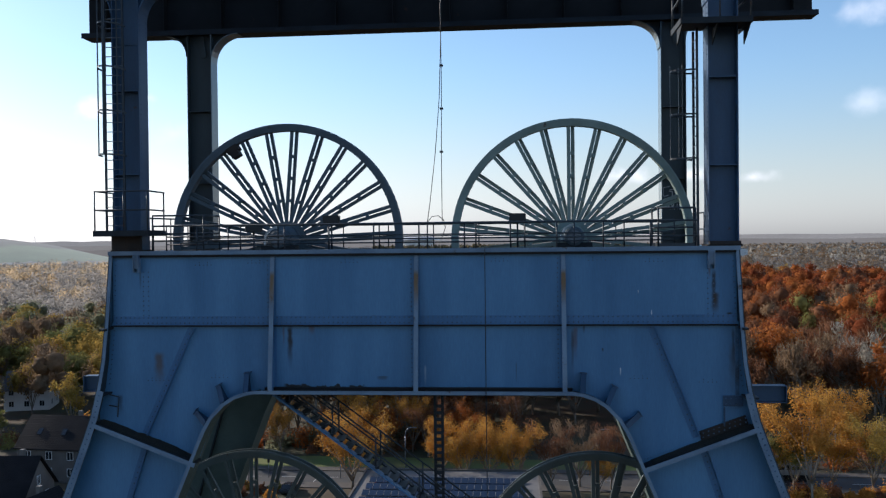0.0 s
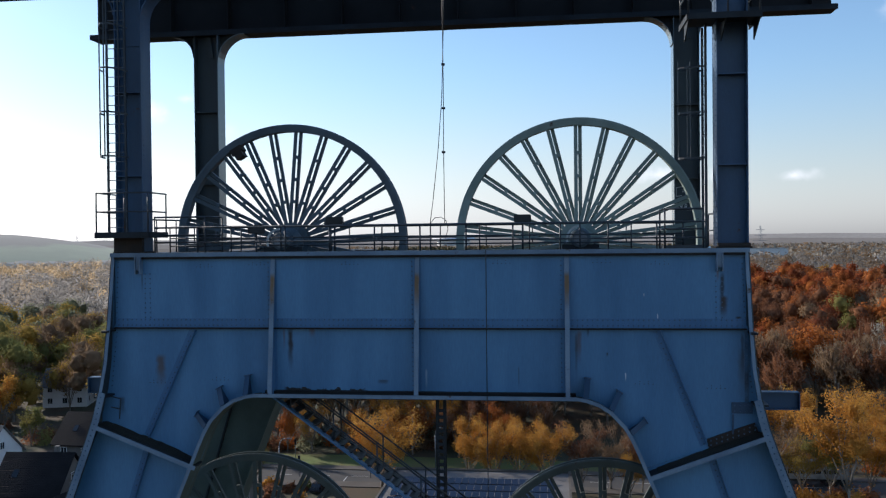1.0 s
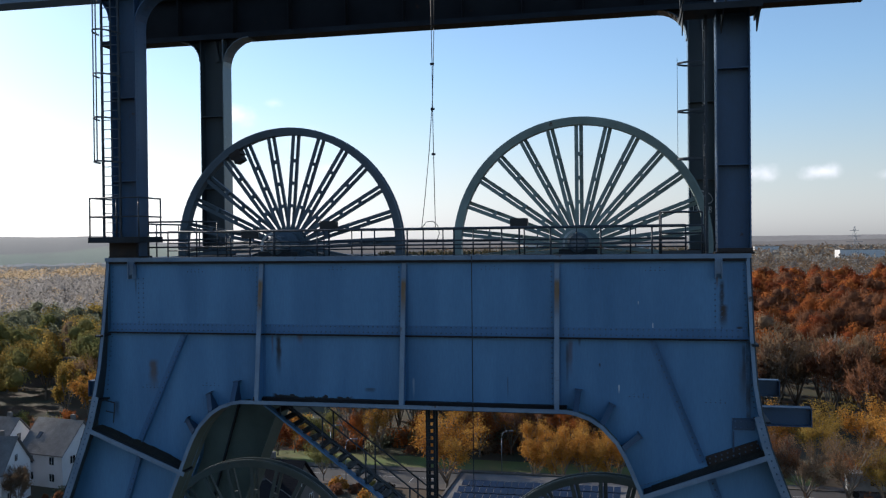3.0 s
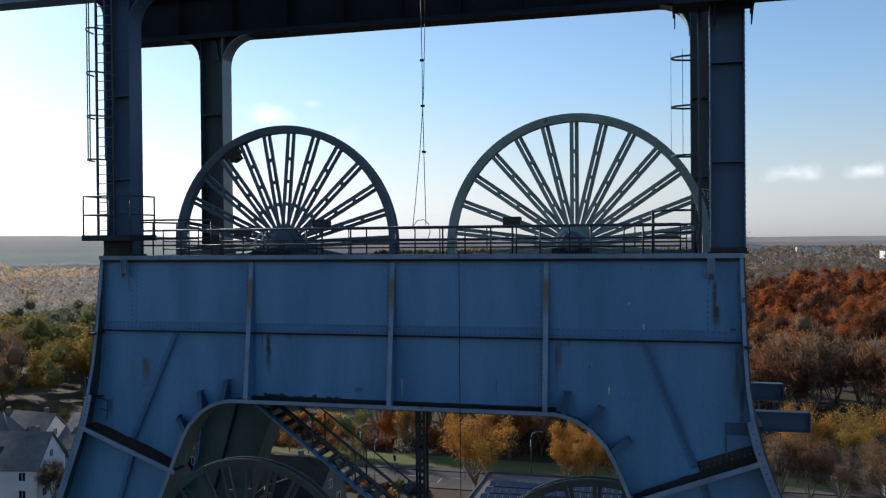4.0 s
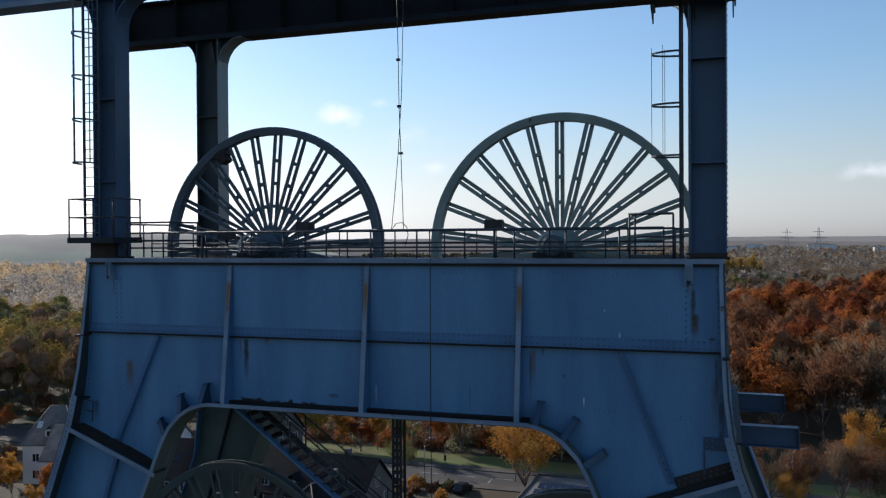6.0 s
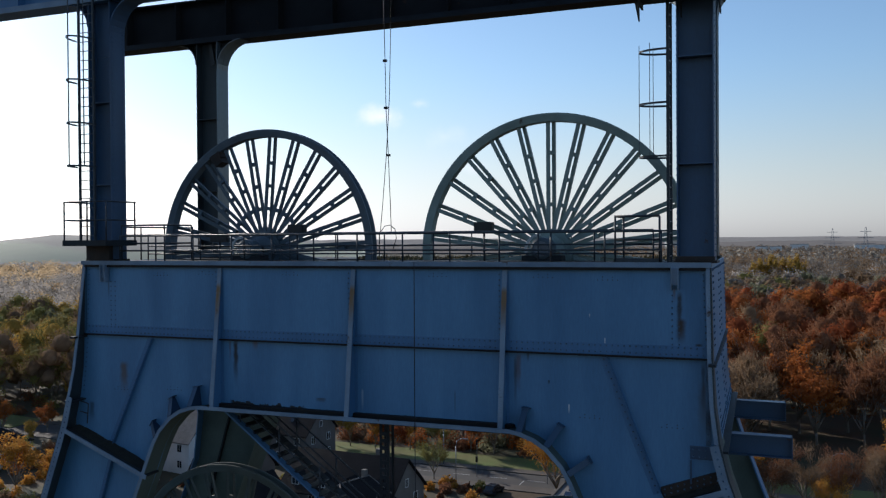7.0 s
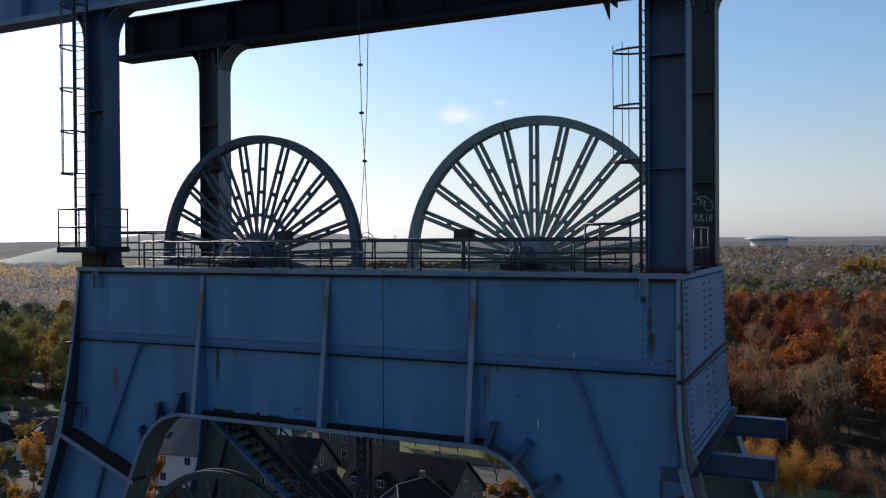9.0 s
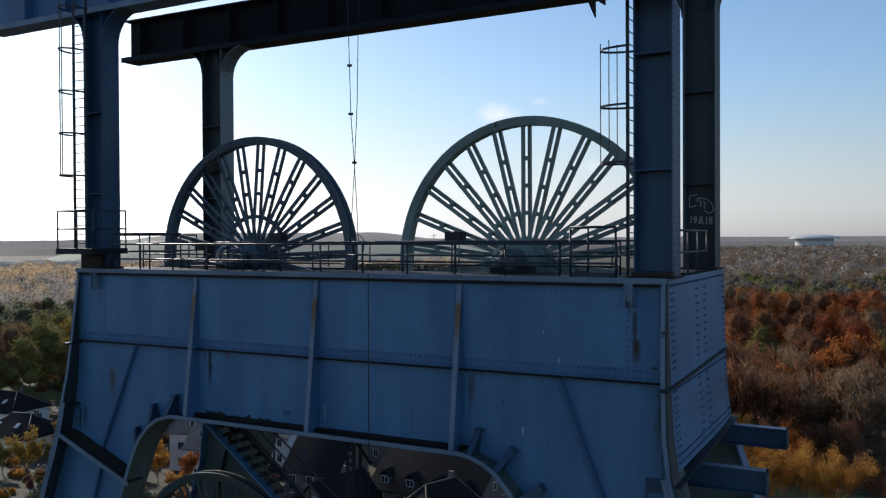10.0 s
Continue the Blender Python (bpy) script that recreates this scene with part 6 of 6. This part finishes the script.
def car(x, y, turn, paint, label):
    ob = thing("car", label, "car", "parked cars", at=(x, y, GROUND + 0.03))
    ob.rotation_euler = (0, 0, radians(turn))
    bm = bmesh.new()
    prof = [(-2.1, 0.3), (2.1, 0.3), (2.15, 0.65), (1.3, 0.85), (-2.0, 0.9), (-2.12, 0.6)]
    prism(bm, prof, -0.85, 0.85)
    bmesh.ops.bevel(bm, geom=bm.edges[:], offset=0.08, segments=2, affect="EDGES")
    part("body", bm, paint, ob)
    bm = bmesh.new()
    prism(bm, [(-1.75, 0.88), (1.2, 0.84), (0.45, 1.4), (-1.25, 1.42)], -0.74, 0.74)
    bmesh.ops.bevel(bm, geom=bm.edges[:], offset=0.06, segments=2, affect="EDGES")
    part("window_band", bm, window_glass, ob)
    bm = bmesh.new()
    box(bm, -1.2, 0.4, -0.7, 0.7, 1.4, 1.45)
    part("roof", bm, paint, ob)
    for wx in (-1.3, 1.3):
        for wy in (-0.8, 0.8):
            bm = bmesh.new()
            ring(bm, [(0.32, -0.1), (0.32, 0.1), (0.05, 0.1), (0.05, -0.1)], 16, (wx, wy, 0.3))
            part("wheel", bm, rubber, ob)
    return ob


car(-96.5, 121.0, 15, car_dark, "dark parked car beside the white house")
car(-36.4, 109.0, 80, car_dark, "dark parked car by the footway")
car(-24.0, 113.0, 0, car_silver, "silver parked car by the footway")
car(-62.0, 113.0, 5, car_silver, "silver parked car by the houses")
car(-52.0, 106.0, 5, car_dark, "dark parked car by the houses")
car(-116.0, 108.0, 40, car_silver, "silver parked car by the houses")


def street_lamp(x, y):
    ob = thing("street_lamp", "slim grey street lamp with a curved arm", "street lamp", "street lamps", at=(x, y, GROUND))
    bm = bmesh.new()
    path_tube(bm, [(0, 0, 0), (0, 0, 6.0), (0.2, 0, 6.8), (0.8, 0, 7.2), (1.4, 0, 7.25)], 0.07)
    part("pole", bm, galv, ob)
    bm = bmesh.new()
    box(bm, 1.3, 2.0, -0.15, 0.15, 7.18, 7.32)
    part("lamp_head", bm, galv, ob)
    return ob


sl = street_lamp(-50, 122.4)
for x, y in ((-20, 122.6), (12, 122.2), (42, 121.8), (-44, 112.6), (-80, 125)):
    copy_thing(sl, pose(x, y, GROUND))


def signal(x, y):
    ob = thing("traffic_light", "dark traffic light on a slim post", "traffic light", "traffic lights", at=(x, y, GROUND))
    bm = bmesh.new()
    tube(bm, (0, 0, 0), (0, 0, 3.2), 0.06)
    part("post", bm, galv, ob)
    bm = bmesh.new()
    box(bm, -0.16, 0.16, -0.14, 0.14, 2.5, 3.45)
    part("signal_head", bm, lampcase, ob)
    return ob


tl = signal(-42, 117)
copy_thing(tl, pose(-46, 128.5, GROUND))
copy_thing(tl, pose(-30, 117, GROUND))

# lorry trailer parked by the wood, its lettering kept as plain bars
trailer = thing("lorry_trailer", "pale lorry trailer with a dark lettered side, parked under trees", "trailer", at=(39.0, 119.0, GROUND + 0.03))
bm = bmesh.new()
box(bm, -6.2, 6.2, -1.2, 1.2, 1.1, 3.7)
bmesh.ops.bevel(bm, geom=bm.edges[:], offset=0.06, segments=2, affect="EDGES")
part("body", bm, tarpaulin, trailer)
bm = bmesh.new()
box(bm, -6.0, 6.0, -0.5, 0.5, 0.8, 1.1)
part("chassis", bm, lampcase, trailer)
for i, (x0, x1) in enumerate(((-3.0, -2.1), (-1.95, -1.3), (-1.1, -0.7), (-0.2, 0.5), (0.65, 1.0), (1.15, 1.9), (2.3, 2.9), (3.05, 3.7), (3.85, 4.6))):
    bm = bmesh.new()
    box(bm, x0, x1, -1.215, -1.2, 1.95, 2.45 + 0.2 * (i % 3 == 0))
    part("lettering_bar", bm, lampcase, trailer, "dark unreadable lettering")
for x in (-5.0, 2.8, 4.0, 5.2):
    for y in (-1.0, 1.0):
        bm = bmesh.new()
        ring(bm, [(0.5, -0.15), (0.5, 0.15), (0.1, 0.15), (0.1, -0.15)], 18, (x, y, 0.5))
        part("wheel", bm, rubber, trailer)


def shed(x, y, w, d, h, turn, label):
    ob = thing("shed", label, "building", "far buildings", at=(x, y, GROUND))
    ob.rotation_euler = (0, 0, radians(turn))
    bm = bmesh.new()
    box(bm, -w / 2, w / 2, -d / 2, d / 2, 0, h)
    part("wall", bm, render_white, ob)
    bm = bmesh.new()
    box(bm, -w / 2 - 0.5, w / 2 + 0.5, -d / 2 - 0.5, d / 2 + 0.5, h, h + 0.6)
    part("roof", bm, flat_roof, ob)


shed(305, 1300, 60, 20, 19, 8, "long white shed above the far woods")
shed(250, 1800, 45, 20, 19, 0, "white shed above the far woods")
shed(-40, 1900, 50, 20, 20, 0, "white shed above the far woods")
shed(160, 2100, 60, 20, 21, 0, "white shed above the far woods")
shed(20, 2200, 40, 20, 22, 0, "white shed above the far woods")
stadium = thing("stadium", "far stadium with a low white domed roof", "stadium", at=(-300, 2700, GROUND))
bm = bmesh.new()
ring_rows = []
for i in range(7):
    a = i / 6 * math.pi / 2
    ring_rows.append([bm.verts.new((68 * math.cos(a) * math.cos(k * math.tau / 32), 68 * math.cos(a) * math.sin(k * math.tau / 32), 34 + 12 * math.sin(a))) for k in range(32)] if i < 6 else [bm.verts.new((0, 0, 46))])
for ra, rb in zip(ring_rows, ring_rows[1:]):
    for k in range(32):
        if len(rb) > 1:
            bm.faces.new((ra[k], ra[(k + 1) % 32], rb[(k + 1) % 32], rb[k]))
        else:
            bm.faces.new((ra[k], ra[(k + 1) % 32], rb[0]))
part("roof", bm, render_white, stadium)
bm = bmesh.new()
tube(bm, (0, 0, 0), (0, 0, 34), 50, 52, 32)
part("stand", bm, render_white, stadium)
